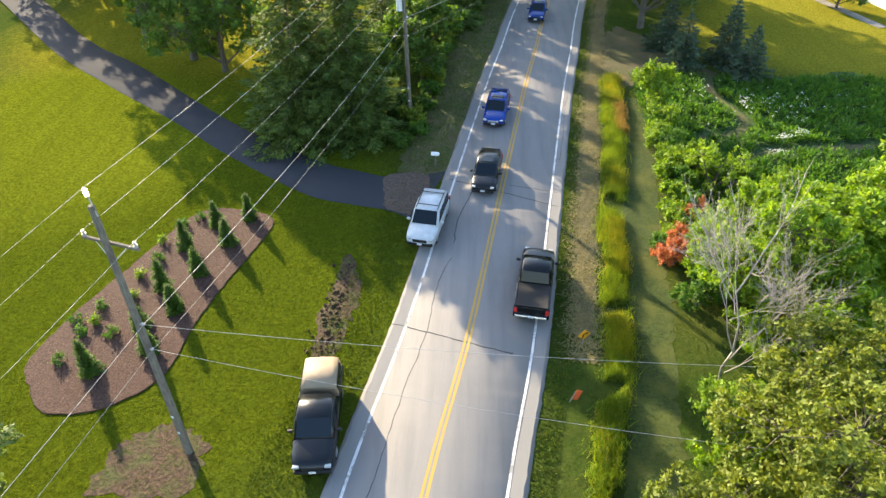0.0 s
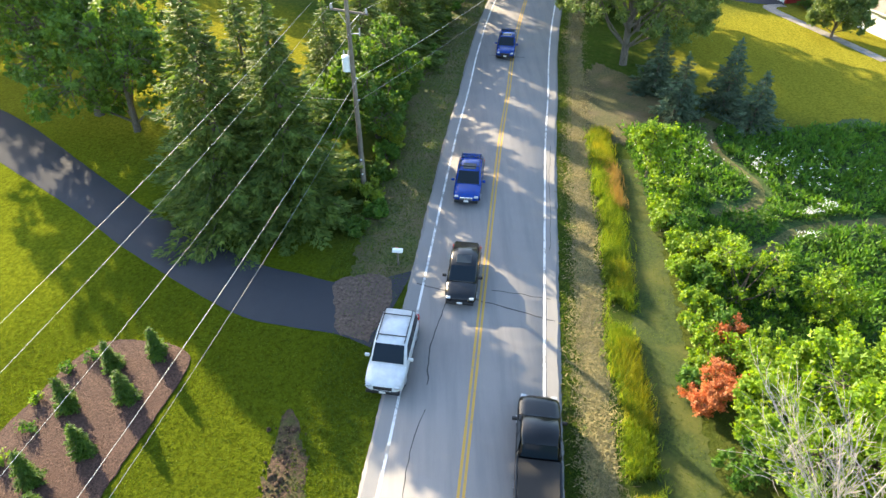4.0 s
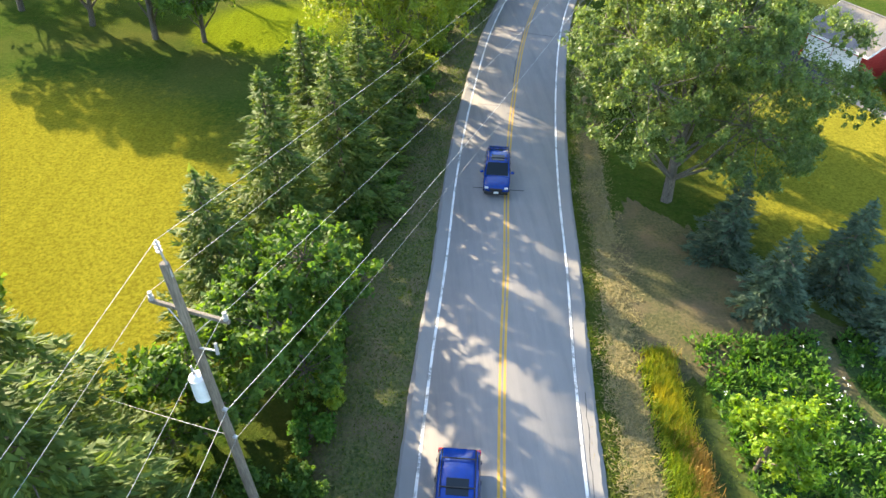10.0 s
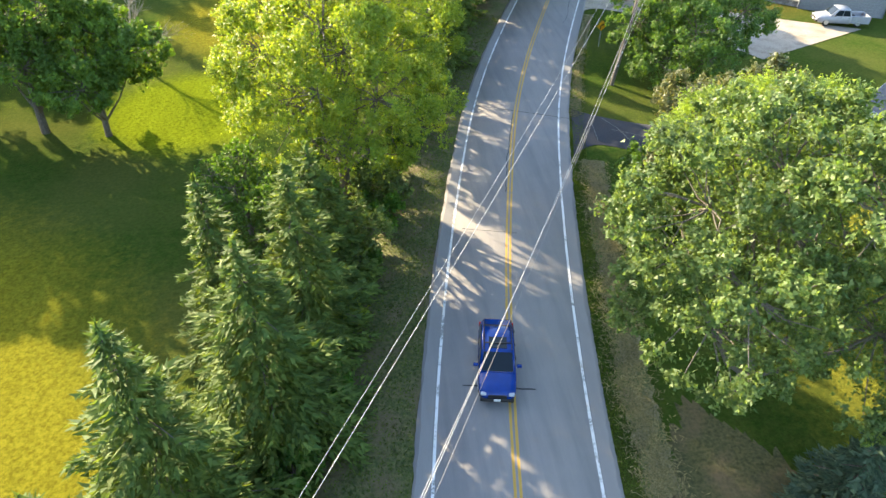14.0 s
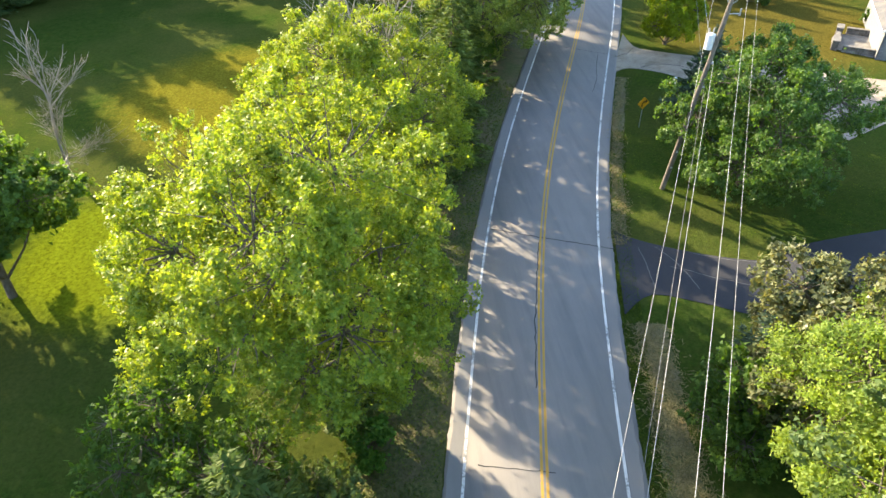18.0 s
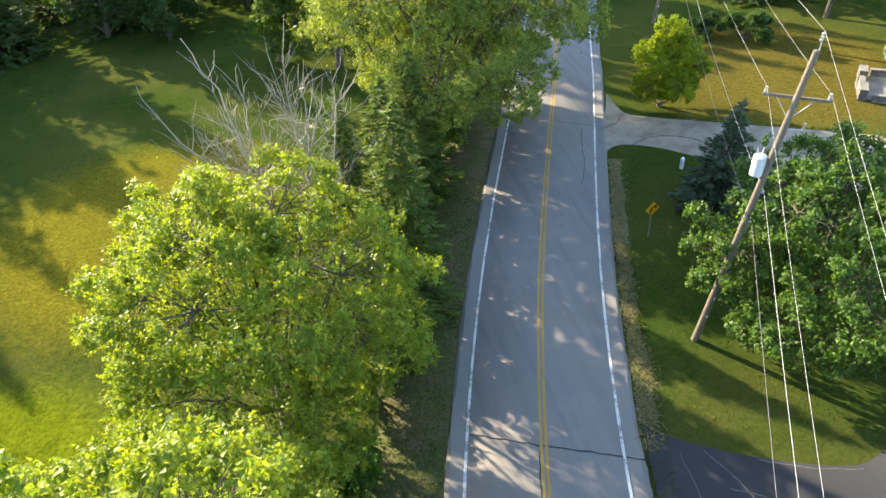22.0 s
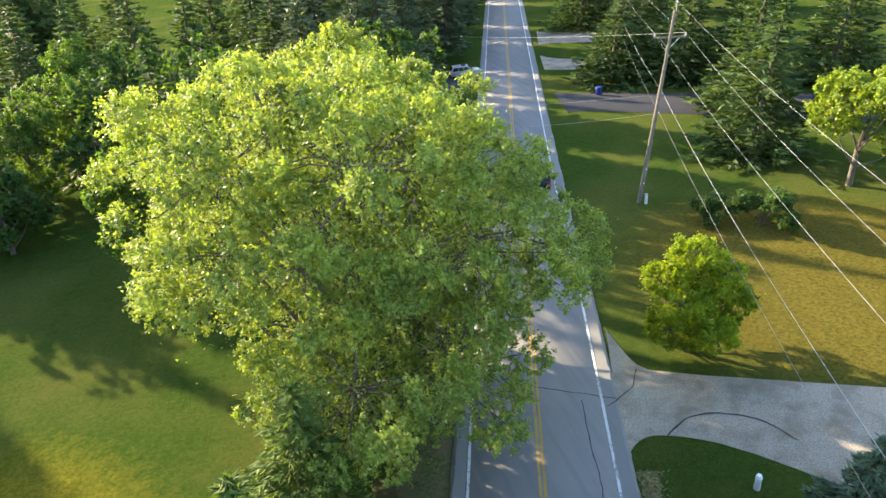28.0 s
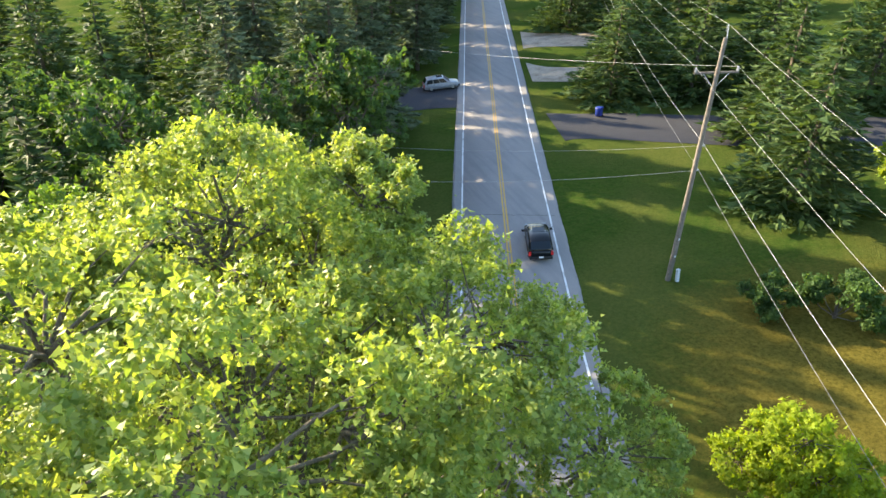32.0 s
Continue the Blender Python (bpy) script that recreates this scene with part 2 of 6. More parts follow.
M_SPRUCE = foliage("spruce_needles", (0.058, 0.108, 0.022), (0.14, 0.195, 0.042), (1.6, 1.45, 0.55), 0.34, 0.7)
M_DARKSPRUCE = foliage("dark_spruce_needles", (0.036, 0.075, 0.02), (0.085, 0.13, 0.036), (1.5, 1.4, 0.6), 0.28, 0.75)
M_GREYSPRUCE = foliage("grey_spruce_needles", (0.05, 0.085, 0.045), (0.12, 0.15, 0.08), (1.3, 1.25, 0.7), 0.25, 0.75)
M_BLUE = foliage("blue_spruce_needles", (0.05, 0.09, 0.055), (0.11, 0.155, 0.095), (1.0, 1.1, 0.8), 0.25, 0.75)
M_PINE = foliage("pine_needles", (0.1, 0.145, 0.015), (0.19, 0.225, 0.03), (1.3, 1.2, 0.5), 0.4)
M_ROUND = foliage("deep_green_leaves", (0.045, 0.105, 0.022), (0.11, 0.185, 0.04), (1.8, 1.75, 0.5), 0.4, 0.5)
M_SUMAC = foliage("red_leaves", (0.42, 0.13, 0.05), (0.62, 0.25, 0.1), (1.2, 0.9, 0.6), 0.4)
M_LOCUST = foliage("feathery_pale_leaves", (0.15, 0.235, 0.035), (0.25, 0.32, 0.07), (1.6, 1.55, 0.5), 0.42, 0.65)
M_BRONZE = foliage("bronze_green_leaves", (0.06, 0.082, 0.03), (0.18, 0.19, 0.09), (1.5, 1.3, 0.6), 0.3, 0.4)
M_TALL = foliage("tall_grass_blades", (0.07, 0.15, 0.012), (0.22, 0.27, 0.03), (1.5, 1.4, 0.4), 0.42, 0.75)
M_TALL_YELLOW = foliage("yellow_grass_blades", (0.19, 0.21, 0.015), (0.34, 0.33, 0.035), (1.4, 1.25, 0.4), 0.42, 0.75)
M_TALL_DRY = foliage("ripe_grass_heads", (0.28, 0.2, 0.06), (0.42, 0.28, 0.1), (1.2, 1.0, 0.6), 0.4)
M_HERB = foliage("meadow_herbs", (0.038, 0.115, 0.012), (0.105, 0.2, 0.028), (1.5, 1.5, 0.5), 0.42, 0.7)
M_FLOWER = plain("white_petals", (0.45, 0.47, 0.42), 0.8)
M_LINE_WIRE = plain("aluminium_wire", (0.4, 0.4, 0.39), 0.55, 0.3)
M_DARK_WIRE = plain("dark_cable", (0.16, 0.16, 0.16), 0.5)


# ---- mesh helpers ----
def mesh_from(name, verts, faces):
    """A mesh from arrays: verts (n, 3), faces (m, k)."""
    verts, faces = np.asarray(verts, dtype=np.float32), np.asarray(faces, dtype=np.int32)
    me = bpy.data.meshes.new(name)
    m, k = faces.shape
    me.vertices.add(len(verts))
    me.vertices.foreach_set("co", verts.ravel())
    me.loops.add(m * k)
    me.loops.foreach_set("vertex_index", faces.ravel())
    me.polygons.add(m)
    me.polygons.foreach_set("loop_start", np.arange(0, m * k, k, dtype=np.int32))
    me.update(calc_edges=True)
    return me


def part(name, shape, material, parent=None, label=""):
    """Link a bmesh or a mesh as one object, under a thing or a part."""
    if isinstance(shape, bmesh.types.BMesh):
        me = bpy.data.meshes.new(name)
        shape.to_mesh(me)
        shape.free()
    else:
        me = shape
    if material and not me.materials:
        me.materials.append(material)
    ob = new(name, me)
    if parent:
        ob.parent = parent
    if label:
        ob["label"] = label
    return ob


def thing(name, m, label, category, group=""):
    ob = new(name)
    ob.empty_display_size = 0.2
    ob.matrix_world = m
    return tagged(ob, label, category, group)


def box(bm, centre, size, bevel=0.0, turn=None):
    m = Matrix.Translation(centre) @ (turn or Matrix()) @ Matrix.Diagonal((*size, 1))
    made = bmesh.ops.create_cube(bm, size=1.0, matrix=m)["verts"]
    if bevel:
        edges = list({e for v in made for e in v.link_edges})
        bmesh.ops.bevel(bm, geom=edges, offset=bevel, segments=2, affect="EDGES", profile=0.5)
    return bm


def rod(bm, a, b, ra, rb=None, sides=8):
    a, b = Vector(a), Vector(b)
    way = b - a
    m = Matrix.Translation((a + b) / 2) @ way.to_track_quat("Z", "Y").to_matrix().to_4x4()
    bmesh.ops.create_cone(bm, cap_ends=True, segments=sides, radius1=ra, radius2=ra if rb is None else rb, depth=way.length, matrix=m)
    return bm


def tube_arrays(points, radii, sides=6, start=0):
    """A bent tube as arrays."""
    pts = [Vector(p) for p in points]
    verts, faces = [], []
    for i, p in enumerate(pts):
        way = (pts[min(i + 1, len(pts) - 1)] - pts[max(i - 1, 0)]).normalized()
        q = way.to_track_quat("Z", "Y")
        for k in range(sides):
            a = 2 * math.pi * k / sides
            verts.append(p + q @ Vector((math.cos(a) * radii[i], math.sin(a) * radii[i], 0)))
        if i:
            for k in range(sides):
                a0, b0 = start + (i - 1) * sides + k, start + (i - 1) * sides + (k + 1) % sides
                faces.append((a0, b0, b0 + sides, a0 + sides))
    return verts, faces


def tubes_mesh(name, limbs, sides=6):
    verts, faces = [], []
    for pts, radii in limbs:
        v, f = tube_arrays(pts, radii, sides, len(verts))
        verts += v
        faces += f
    me = mesh_from(name, [tuple(v) for v in verts], faces)
    me.polygons.foreach_set("use_smooth", np.ones(len(faces), dtype=bool))
    return me


def blade_mesh(name, centres, ways, ups, length, width, rng):
    """Narrow twigs or blades: one triangle each, pointed at the far end."""
    n = len(centres)
    ways = ways / (np.linalg.norm(ways, axis=1, keepdims=True) + 1e-9)
    side = np.cross(ways, ups)
    side /= np.linalg.norm(side, axis=1, keepdims=True) + 1e-9
    ln = (length * rng.uniform(0.6, 1.4, n))[:, None]
    wd = (width * rng.uniform(0.7, 1.3, n))[:, None]
    v = np.stack([centres - ways * ln * 0.5 - side * wd * 0.5, centres - ways * ln * 0.5 + side * wd * 0.5, centres + ways * ln * 0.5], axis=1).reshape(-1, 3)
    return mesh_from(name, v, np.arange(3 * n).reshape(-1, 3))


def leaf_mesh(name, centres, ways, ups, length, width, rng):
    """Pointed leaves: one triangle each, from arrays of centres, ways and face normals."""
    return blade_mesh(name, centres, ways, ups, length, width * 1.25, rng)


# ---- the road's line ----
ROAD_LINE = [(-3.0, -30), (-1.9, 0), (-0.4, 14.8), (1.2, 24), (2.9, 36.8), (4.25, 47), (5.75, 58), (7.05, 66), (8.25, 74.5), (10.3, 86), (13.5, 100.5), (16.5, 111), (19.3, 119.3), (22.1, 127), (27.4, 141.2), (31.2, 152), (39.4, 174.3), (49.8, 202.2), (65.8, 245.3), (90, 310), (150, 470)]


def smooth_line(points, step=1.0):
    pts = np.array(points, dtype=float)
    out = []
    for i in range(len(pts) - 1):
        p0, p1, p2, p3 = pts[max(i - 1, 0)], pts[i], pts[i + 1], pts[min(i + 2, len(pts) - 1)]
        n = max(2, int(np.linalg.norm(p2 - p1) / step))
        for k in range(n):
            u = k / n
            out.append(0.5 * (2 * p1 + (p2 - p0) * u + (2 * p0 - 5 * p1 + 4 * p2 - p3) * u * u + (3 * p1 - p0 - 3 * p2 + p3) * u ** 3))
    out.append(pts[-1])
    return np.array(out)


LINE = smooth_line(ROAD_LINE)
for _ in range(6):
    LINE[1:-1] = (LINE[:-2] + 2 * LINE[1:-1] + LINE[2:]) / 4
WAY = np.gradient(LINE, axis=0)
WAY /= np.linalg.norm(WAY, axis=1, keepdims=True)
RIGHT = np.stack([WAY[:, 1], -WAY[:, 0]], axis=1)


def beside(y, off):
    """The point at this y on the road's middle, moved off metres to the right."""
    i = np.interp(y, LINE[:, 1], np.arange(len(LINE)))
    p = np.array([np.interp(i, np.arange(len(LINE)), LINE[:, k]) for k in (0, 1)])
    r = np.array([np.interp(i, np.arange(len(LINE)), RIGHT[:, k]) for k in (0, 1)])
    return p + r * off


def heading(y):
    i = int(np.interp(y, LINE[:, 1], np.arange(len(LINE))))
    return math.degrees(math.atan2(-WAY[i, 0], WAY[i, 1]))


def offset_of(x, y):
    """How far right of the road's middle points lie."""
    d = (x[:, None] - LINE[None, ::2, 0]) ** 2 + (y[:, None] - LINE[None, ::2, 1]) ** 2
    k = d.argmin(axis=1) * 2
    return (x - LINE[k, 0]) * RIGHT[k, 0] + (y - LINE[k, 1]) * RIGHT[k, 1]


def strip(y0, y1, off0, off1, z, step=0.5, ragged=(0.0, 0.0), skirt=0.0, seed=0, crown=0.0):
    """A ribbon along the road between two offsets, with edges that may be ragged."""
    ys = np.arange(y0, y1 + step / 2, step)
    rows = []
    for y in ys:
        ja = ragged[0] * (noise.noise((y * 0.33, seed, 0.0)) + 0.7 * noise.noise((y * 1.7, seed, 5.0)) + 0.6 * noise.noise((y * 6.3, seed, 2.0)))
        jb = ragged[1] * (noise.noise((y * 0.33, seed + 40, 0.0)) + 0.7 * noise.noise((y * 1.7, seed, 9.0)) + 0.6 * noise.noise((y * 6.3, seed, 6.0)))
        a, b = beside(y, off0 + ja), beside(y, off1 + jb)
        row = [(*a, z), (*((a + b) / 2), z + crown), (*b, z)]
        if skirt:
            row = [(*beside(y, off0 + ja - skirt * 0.6), z - skirt)] + row + [(*beside(y, off1 + jb + skirt * 0.6), z - skirt)]
        rows.append(row)
    k = len(rows[0])
    verts = np.array(rows).reshape(-1, 3)
    faces = [(i * k + j, i * k + j + 1, (i + 1) * k + j + 1, (i + 1) * k + j) for i in range(len(rows) - 1) for j in range(k - 1)]
    return mesh_from("strip", verts, faces)


def patch(points, z, rough_edge=0.15, seed=0, step=0.2, skirt=0.03):
    """A flat patch of ground with an uneven outline and a thin edge."""
    pts = smooth_line(list(points) + [points[0]], step)[:-1]
    mid = pts.mean(axis=0)
    bm = bmesh.new()
    top, low = [], []
    for i, p in enumerate(pts):
        n = rough_edge * (noise.noise((p[0] * 0.5, p[1] * 0.5, seed)) + 0.8 * noise.noise((p[0] * 2.1, p[1] * 2.1, seed)) + 0.7 * noise.noise((p[0] * 6.1, p[1] * 6.1, seed)))
        d = (p - mid) / (np.linalg.norm(p - mid) + 1e-6)
        q = p + d * n
        top.append(bm.verts.new((q[0], q[1], z)))
        low.append(bm.verts.new((q[0] + d[0] * 0.04, q[1] + d[1] * 0.04, z - skirt)))
    face = bm.faces.new(top)
    for i in range(len(top)):
        j = (i + 1) % len(top)
        bm.faces.new((top[i], low[i], low[j], top[j]))
    bmesh.ops.triangulate(bm, faces=[face])
    bmesh.ops.recalc_face_normals(bm, faces=bm.faces)
    return bm


def band(left, right, z, skirt=0.03):
    """A paved band between two edge lines of equal length."""
    a, b = smooth_line(left, 0.6), smooth_line(right, 0.6)
    n = max(len(a), len(b))
    u = np.linspace(0, 1, n)
    a = np.stack([np.interp(u, np.linspace(0, 1, len(a)), a[:, k]) for k in (0, 1)], axis=1)
    b = np.stack([np.interp(u, np.linspace(0, 1, len(b)), b[:, k]) for k in (0, 1)], axis=1)
    verts, faces = [], []
    for p, q in zip(a, b):
        d = (p - q) / np.linalg.norm(p - q) * 0.05
        j = 0.06 * noise.noise((p[0], p[1], 0.0))
        p, q = p + d * j * 10, q - d * j * 10
        verts += [(*(p + d), z - skirt), (*p, z), (*q, z), (*(q - d), z - skirt)]
    for i in range(n - 1):
        for k in range(3):
            faces.append((i * 4 + k, i * 4 + k + 1, i * 4 + 5 + k, i * 4 + 4 + k))
    return mesh_from("band", verts, faces)


# ---- ground, road and paved ways ----
def ground_sheet():
    xs = np.concatenate([[-3000, -600, -250], np.arange(-120, 141, 3.0), [250, 600, 3000]])
    ys = np.concatenate([[-3000, -500, -120], np.arange(-20, 281, 3.0), [420, 900, 3000]])
    gx, gy = np.meshgrid(xs, ys)
    gx, gy = gx.ravel(), gy.ravel()
    off = np.abs(offset_of(gx, gy))
    z = np.array([0.22 * noise.noise((x * 0.045, y * 0.045, 0.0)) + 0.06 * noise.noise((x * 0.21, y * 0.21, 3.0)) for x, y in zip(gx, gy)])
    z = -0.04 + (z - 0.25) * np.clip((off - 45) / 40, 0, 1) * 1.0
    n = len(xs)
    faces = [(j * n + i, j * n + i + 1, (j + 1) * n + i + 1, (j + 1) * n + i) for j in range(len(ys) - 1) for i in range(n - 1)]
    me = mesh_from("ground", np.stack([gx, gy, z], axis=1), faces)
    me.polygons.foreach_set("use_smooth", np.ones(len(faces), dtype=bool))
    return me


def setting(name, shape, material, label, category):
    return tagged(part(name, shape, material), label, category, kind="structure")


setting("ground", ground_sheet(), M_LAWN, "mown lawn, green and dry, with sunlit yellow stretches painted in", "lawn")
road = setting("road", strip(-30, 300, -4.45, 4.45, 0.03, 0.25, (0.07, 0.07), 0.07), M_ROAD, "two-lane road of weathered blue-grey asphalt with sealed cracks", "road")
part("shoulder", strip(-30, 300, -4.32, -3.72, 0.0325, 0.3, (0.1, 0.02), 0, 1), M_SHOULDER, road, "pale worn asphalt shoulder")
part("shoulder", strip(-30, 300, 3.72, 4.32, 0.0325, 0.3, (0.02, 0.1), 0, 2), M_SHOULDER, road, "pale worn asphalt shoulder")
for k, off in enumerate((-3.6, 3.6)):
    part("edge_line", strip(-30, 300, off - 0.07, off + 0.07, 0.036, 0.5, (0.012, 0.012), 0, 3 + k), M_WHITE_LINE, road, "worn white edge line")
for k, off in enumerate((-0.12, 0.12)):
    part("centre_line", strip(-30, 300, off - 0.065, off + 0.065, 0.036, 0.5, (0.01, 0.01), 0, 6 + k), M_YELLOW_LINE, road, "faded yellow centre line")


def crack(points, width=0.05, seed=0, z=0.035, material=None, label="dark sealed crack"):
    """A sealed crack that wanders along a line."""
    pts = smooth_line(points, 0.25)
    verts, faces = [], []
    for i, p in enumerate(pts):
        w = (pts[min(i + 1, len(pts) - 1)] - pts[max(i - 1, 0)])
        w = w / (np.linalg.norm(w) + 1e-9)
        s = np.array([w[1], -w[0]])
        c = p + s * 0.09 * noise.noise((p[0] * 1.7, p[1] * 1.7, seed))
        half = width * (0.5 + 0.35 * noise.noise((p[0] * 5, p[1] * 5, seed + 7)))
        verts += [(*(c - s * half), z), (*(c + s * half), z)]
        if i:
            faces.append((2 * i - 2, 2 * i - 1, 2 * i + 1, 2 * i))
    part("crack", mesh_from("crack", verts, faces), material or M_TAR, road, label)


def across(y, off0, off1, tilt=0.0, width=0.06, seed=0):
    crack([tuple(beside(y + tilt * (o - off0), o)) for o in np.linspace(off0, off1, 6)], width, seed)


across(24.6, -4.4, 2.6, -0.12, 0.07, 1)
crack([tuple(beside(y, o)) for y, o in ((12, -2.6), (16, -2.4), (20, -2.5), (24.5, -2.35), (28, -2.6), (31, -2.2))], 0.035, 2)
across(39.9, -4.0, 4.2, -0.26, 0.07, 3)
across(39.9, 0.5, 4.0, -0.1, 0.05, 4)
crack([tuple(beside(y, o)) for y, o in ((32.5, -2.3), (35, -2.5), (37.5, -2.2), (39.4, -2.0))], 0.06, 5)
crack([tuple(beside(y, o)) for y, o in ((44, 3.95), (48, 4.0), (52, 3.9), (57, 4.0))], 0.03, 6)
across(74.1, -2.4, 1.2, -0.03, 0.08, 7)
across(86.5, -3.0, 0.5, -0.03, 0.05, 8)
across(103.6, -3.5, 4.6, -0.14, 0.08, 9)
crack([tuple(beside(y, o)) for y, o in ((91, -0.28), (95, -0.3), (99, -0.26), (102.8, -0.24))], 0.06, 10)
across(133.9, -1.0, 4.4, -0.22, 0.06, 11)
crack([tuple(beside(y, o)) for y, o in ((124.5, 2.6), (127, 2.8), (129.5, 2.6), (132.6, 2.5))], 0.05, 12)
across(152.3, -0.6, 4.2, -0.1, 0.09, 13)
across(166.0, -3.0, 4.0, -0.15, 0.06, 14)

# Ways that leave the road
NEAR1 = [(-80, 98), (-59.9, 79.2), (-44.1, 63.4), (-34.4, 55.5), (-25.0, 48.5), (-18.9, 43.5), (-11.3, 38.2), (-7.8, 37.0), (-5.0, 36.4), (-3.0, 35.4)]
FAR1 = [(-77, 101), (-56.5, 81.5), (-42.5, 67.0), (-32.8, 59.5), (-23.7, 51.6), (-18.0, 47.0), (-11.0, 42.5), (-7.8, 41.3), (-4.6, 40.4), (-0.9, 41.6)]
setting("driveway_1", band(NEAR1, FAR1, 0.008), M_DRIVE, "curving dark asphalt driveway across the lawn", "driveway")
setting("driveway_apron", patch([(-3.2, 35.7), (-5.0, 36.6), (-5.3, 38.4), (-5.6, 40.4), (-4.2, 41.1), (-2.4, 41.0), (-2.2, 38.6)], 0.016, 0.2, 4), M_APRON, "rough brown driveway apron of broken asphalt and soil", "driveway")
setting("driveway_2", band([(17.2, 95.6), (19.3, 97.0), (22.0, 95.9), (24.8, 94.5), (29.7, 93.6), (42, 92)], [(19.0, 103.2), (20.4, 101.9), (23.5, 100.2), (27.3, 99.0), (31, 100.2), (42, 101.4)], 0.012), M_DRIVE, "dark asphalt driveway with patched surface", "driveway")
setting("driveway_3", band([(26.6, 127.2), (28.2, 128.2), (30.0, 127.6), (31.8, 126.2), (34.0, 123.6), (37.0, 119.0), (41, 112)], [(30.9, 137.0), (30.9, 133.2), (32.5, 131.8), (36.2, 129.7), (43.7, 125.6), (50, 122.0), (56, 119)], 0.012), M_GRAVEL, "pale tan gravel and worn asphalt driveway", "driveway")
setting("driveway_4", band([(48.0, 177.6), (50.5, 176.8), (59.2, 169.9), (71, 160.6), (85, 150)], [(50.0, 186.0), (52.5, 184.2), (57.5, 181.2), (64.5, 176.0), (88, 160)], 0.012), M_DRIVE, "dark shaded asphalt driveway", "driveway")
setting("driveway_5", band([(54.0, 198.0), (56.8, 196.0), (66, 190)], [(57.0, 206.6), (59.4, 202.0), (69, 196)], 0.012), M_GRAVEL, "short pale concrete driveway", "driveway")
setting("driveway_6", band([(60.0, 214.0), (62.5, 213.6), (72, 207)], [(64.3, 224.6), (67, 220.8), (77, 214)], 0.012), M_GRAVEL, "short pale concrete driveway", "driveway")
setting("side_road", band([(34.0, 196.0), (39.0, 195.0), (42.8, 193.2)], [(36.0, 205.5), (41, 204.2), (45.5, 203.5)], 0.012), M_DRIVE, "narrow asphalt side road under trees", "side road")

M_PALE_CRACK = plain("pale_worn_tar", (0.1, 0.098, 0.095), 0.9, vary=0.5, scale=4.0)
for pts, wd in (([(29.4, 127.8), (31.0, 128.5), (32.8, 128.2), (34.3, 127.0), (35.0, 125.3)], 0.09), ([(27.6, 130.8), (29.5, 131.6), (30.6, 132.9)], 0.06)):
    crack(pts, wd, 31)
for k, pts in enumerate(([(20.0, 101.3), (19.9, 99.5), (19.7, 97.6)], [(21.1, 101.2), (21.9, 99.2), (22.2, 97.0)], [(21.3, 99.3), (23.0, 98.2), (24.8, 97.2), (27.0, 96.4)], [(28.9, 98.5), (29.2, 97.2), (30.4, 96.0)], [(23.2, 100.2), (25.0, 99.4), (27.2, 98.8)])):
    crack(pts, 0.05, 40 + k, 0.0165, M_PALE_CRACK, "pale worn seam in dark asphalt")
# Verges
setting("verge_straw_north", strip(104, 128, 4.6, 5.5, -0.028, 0.15, (0.25, 0.25), 0.02, 19), M_STRAW, "narrow strip of dry grass and grit", "verge")
setting("verge_straw", strip(26, 96, 5.4, 6.9, -0.028, 0.15, (0.28, 0.28), 0.02, 11), M_STRAW, "strip of dry cut grass along the road", "verge")
setting("verge_bare", strip(40, 160, -8.4, -4.5, -0.03, 0.2, (0.7, 0.1), 0.02, 14), M_VERGE, "thin grass and soil beside the road", "verge")
setting("mulch_bed", patch([(-21.2, 19.5), (-22.4, 21.6), (-21.7, 25.3), (-20.8, 28.0), (-19.6, 31.6), (-18.1, 35.2), (-15.6, 35.9), (-12.6, 34.8), (-13.0, 31.1), (-13.7, 28.6), (-14.4, 24.6), (-14.7, 21.1), (-16.6, 18.9), (-19.5, 18.2)], 0.03, 0.1, 2), M_MULCH, "brown mulch planting bed with a cut edge", "planting bed")
setting("soil_strip", patch([(-7.3, 21.4), (-7.2, 25.4), (-6.9, 30.6), (-6.1, 30.6), (-5.2, 26.4), (-6.2, 22.2)], -0.025, 0.6, 3), M_SOIL, "bare churned soil strip in the lawn", "soil")
setting("soil_by_pole", patch([(-15.5, 14.0), (-15.0, 17.0), (-12.5, 17.8), (-10.8, 16.9), (-11.2, 14.5)], -0.025, 0.5, 6), M_SOIL, "bare soil round the pole's foot", "soil")
setting("shaded_bare_ground", patch([(12.6, 58), (14.0, 68), (17.0, 72), (22.5, 62), (26, 59), (20, 58.5), (16.5, 57)], -0.026, 0.9, 8), M_SHADE_SOIL, "bare brown ground under trees", "soil")
# this strip paints the shade that lies along the mown lane
setting("shaded_mown_lane", strip(14, 56, 8.7, 11.2, -0.03, 0.2, (0.3, 0.5), 0.0, 23), M_SHADED_LANE, "mown lane beside tall grass, its shade painted in dark green", "lane")
setting("meadow_ground", patch([(15.0, 34), (15.6, 43), (15.4, 49.5), (16.5, 57.0), (21.5, 59), (30, 59.5), (38, 60), (40, 46), (34, 30), (20, 26)], -0.026, 0.6, 9), M_MEADOW, "dark floor of a wild flower meadow", "meadow")


# ---- trees ----
def stand(x, y, turn=0.0):
    """The pose of a tall thing on the ground; past the bend the ground tips a little to the east."""
    k = 0.11 * min(1, max(0, (y - 85) / 30))
    up = Vector((k, 0.01 * k, 1)).normalized()
    return Matrix.Translation((x, y, -0.06)) @ Vector((0, 0, 1)).rotation_difference(up).to_matrix().to_4x4() @ pose(0, 0, 0, 0, 0, turn)


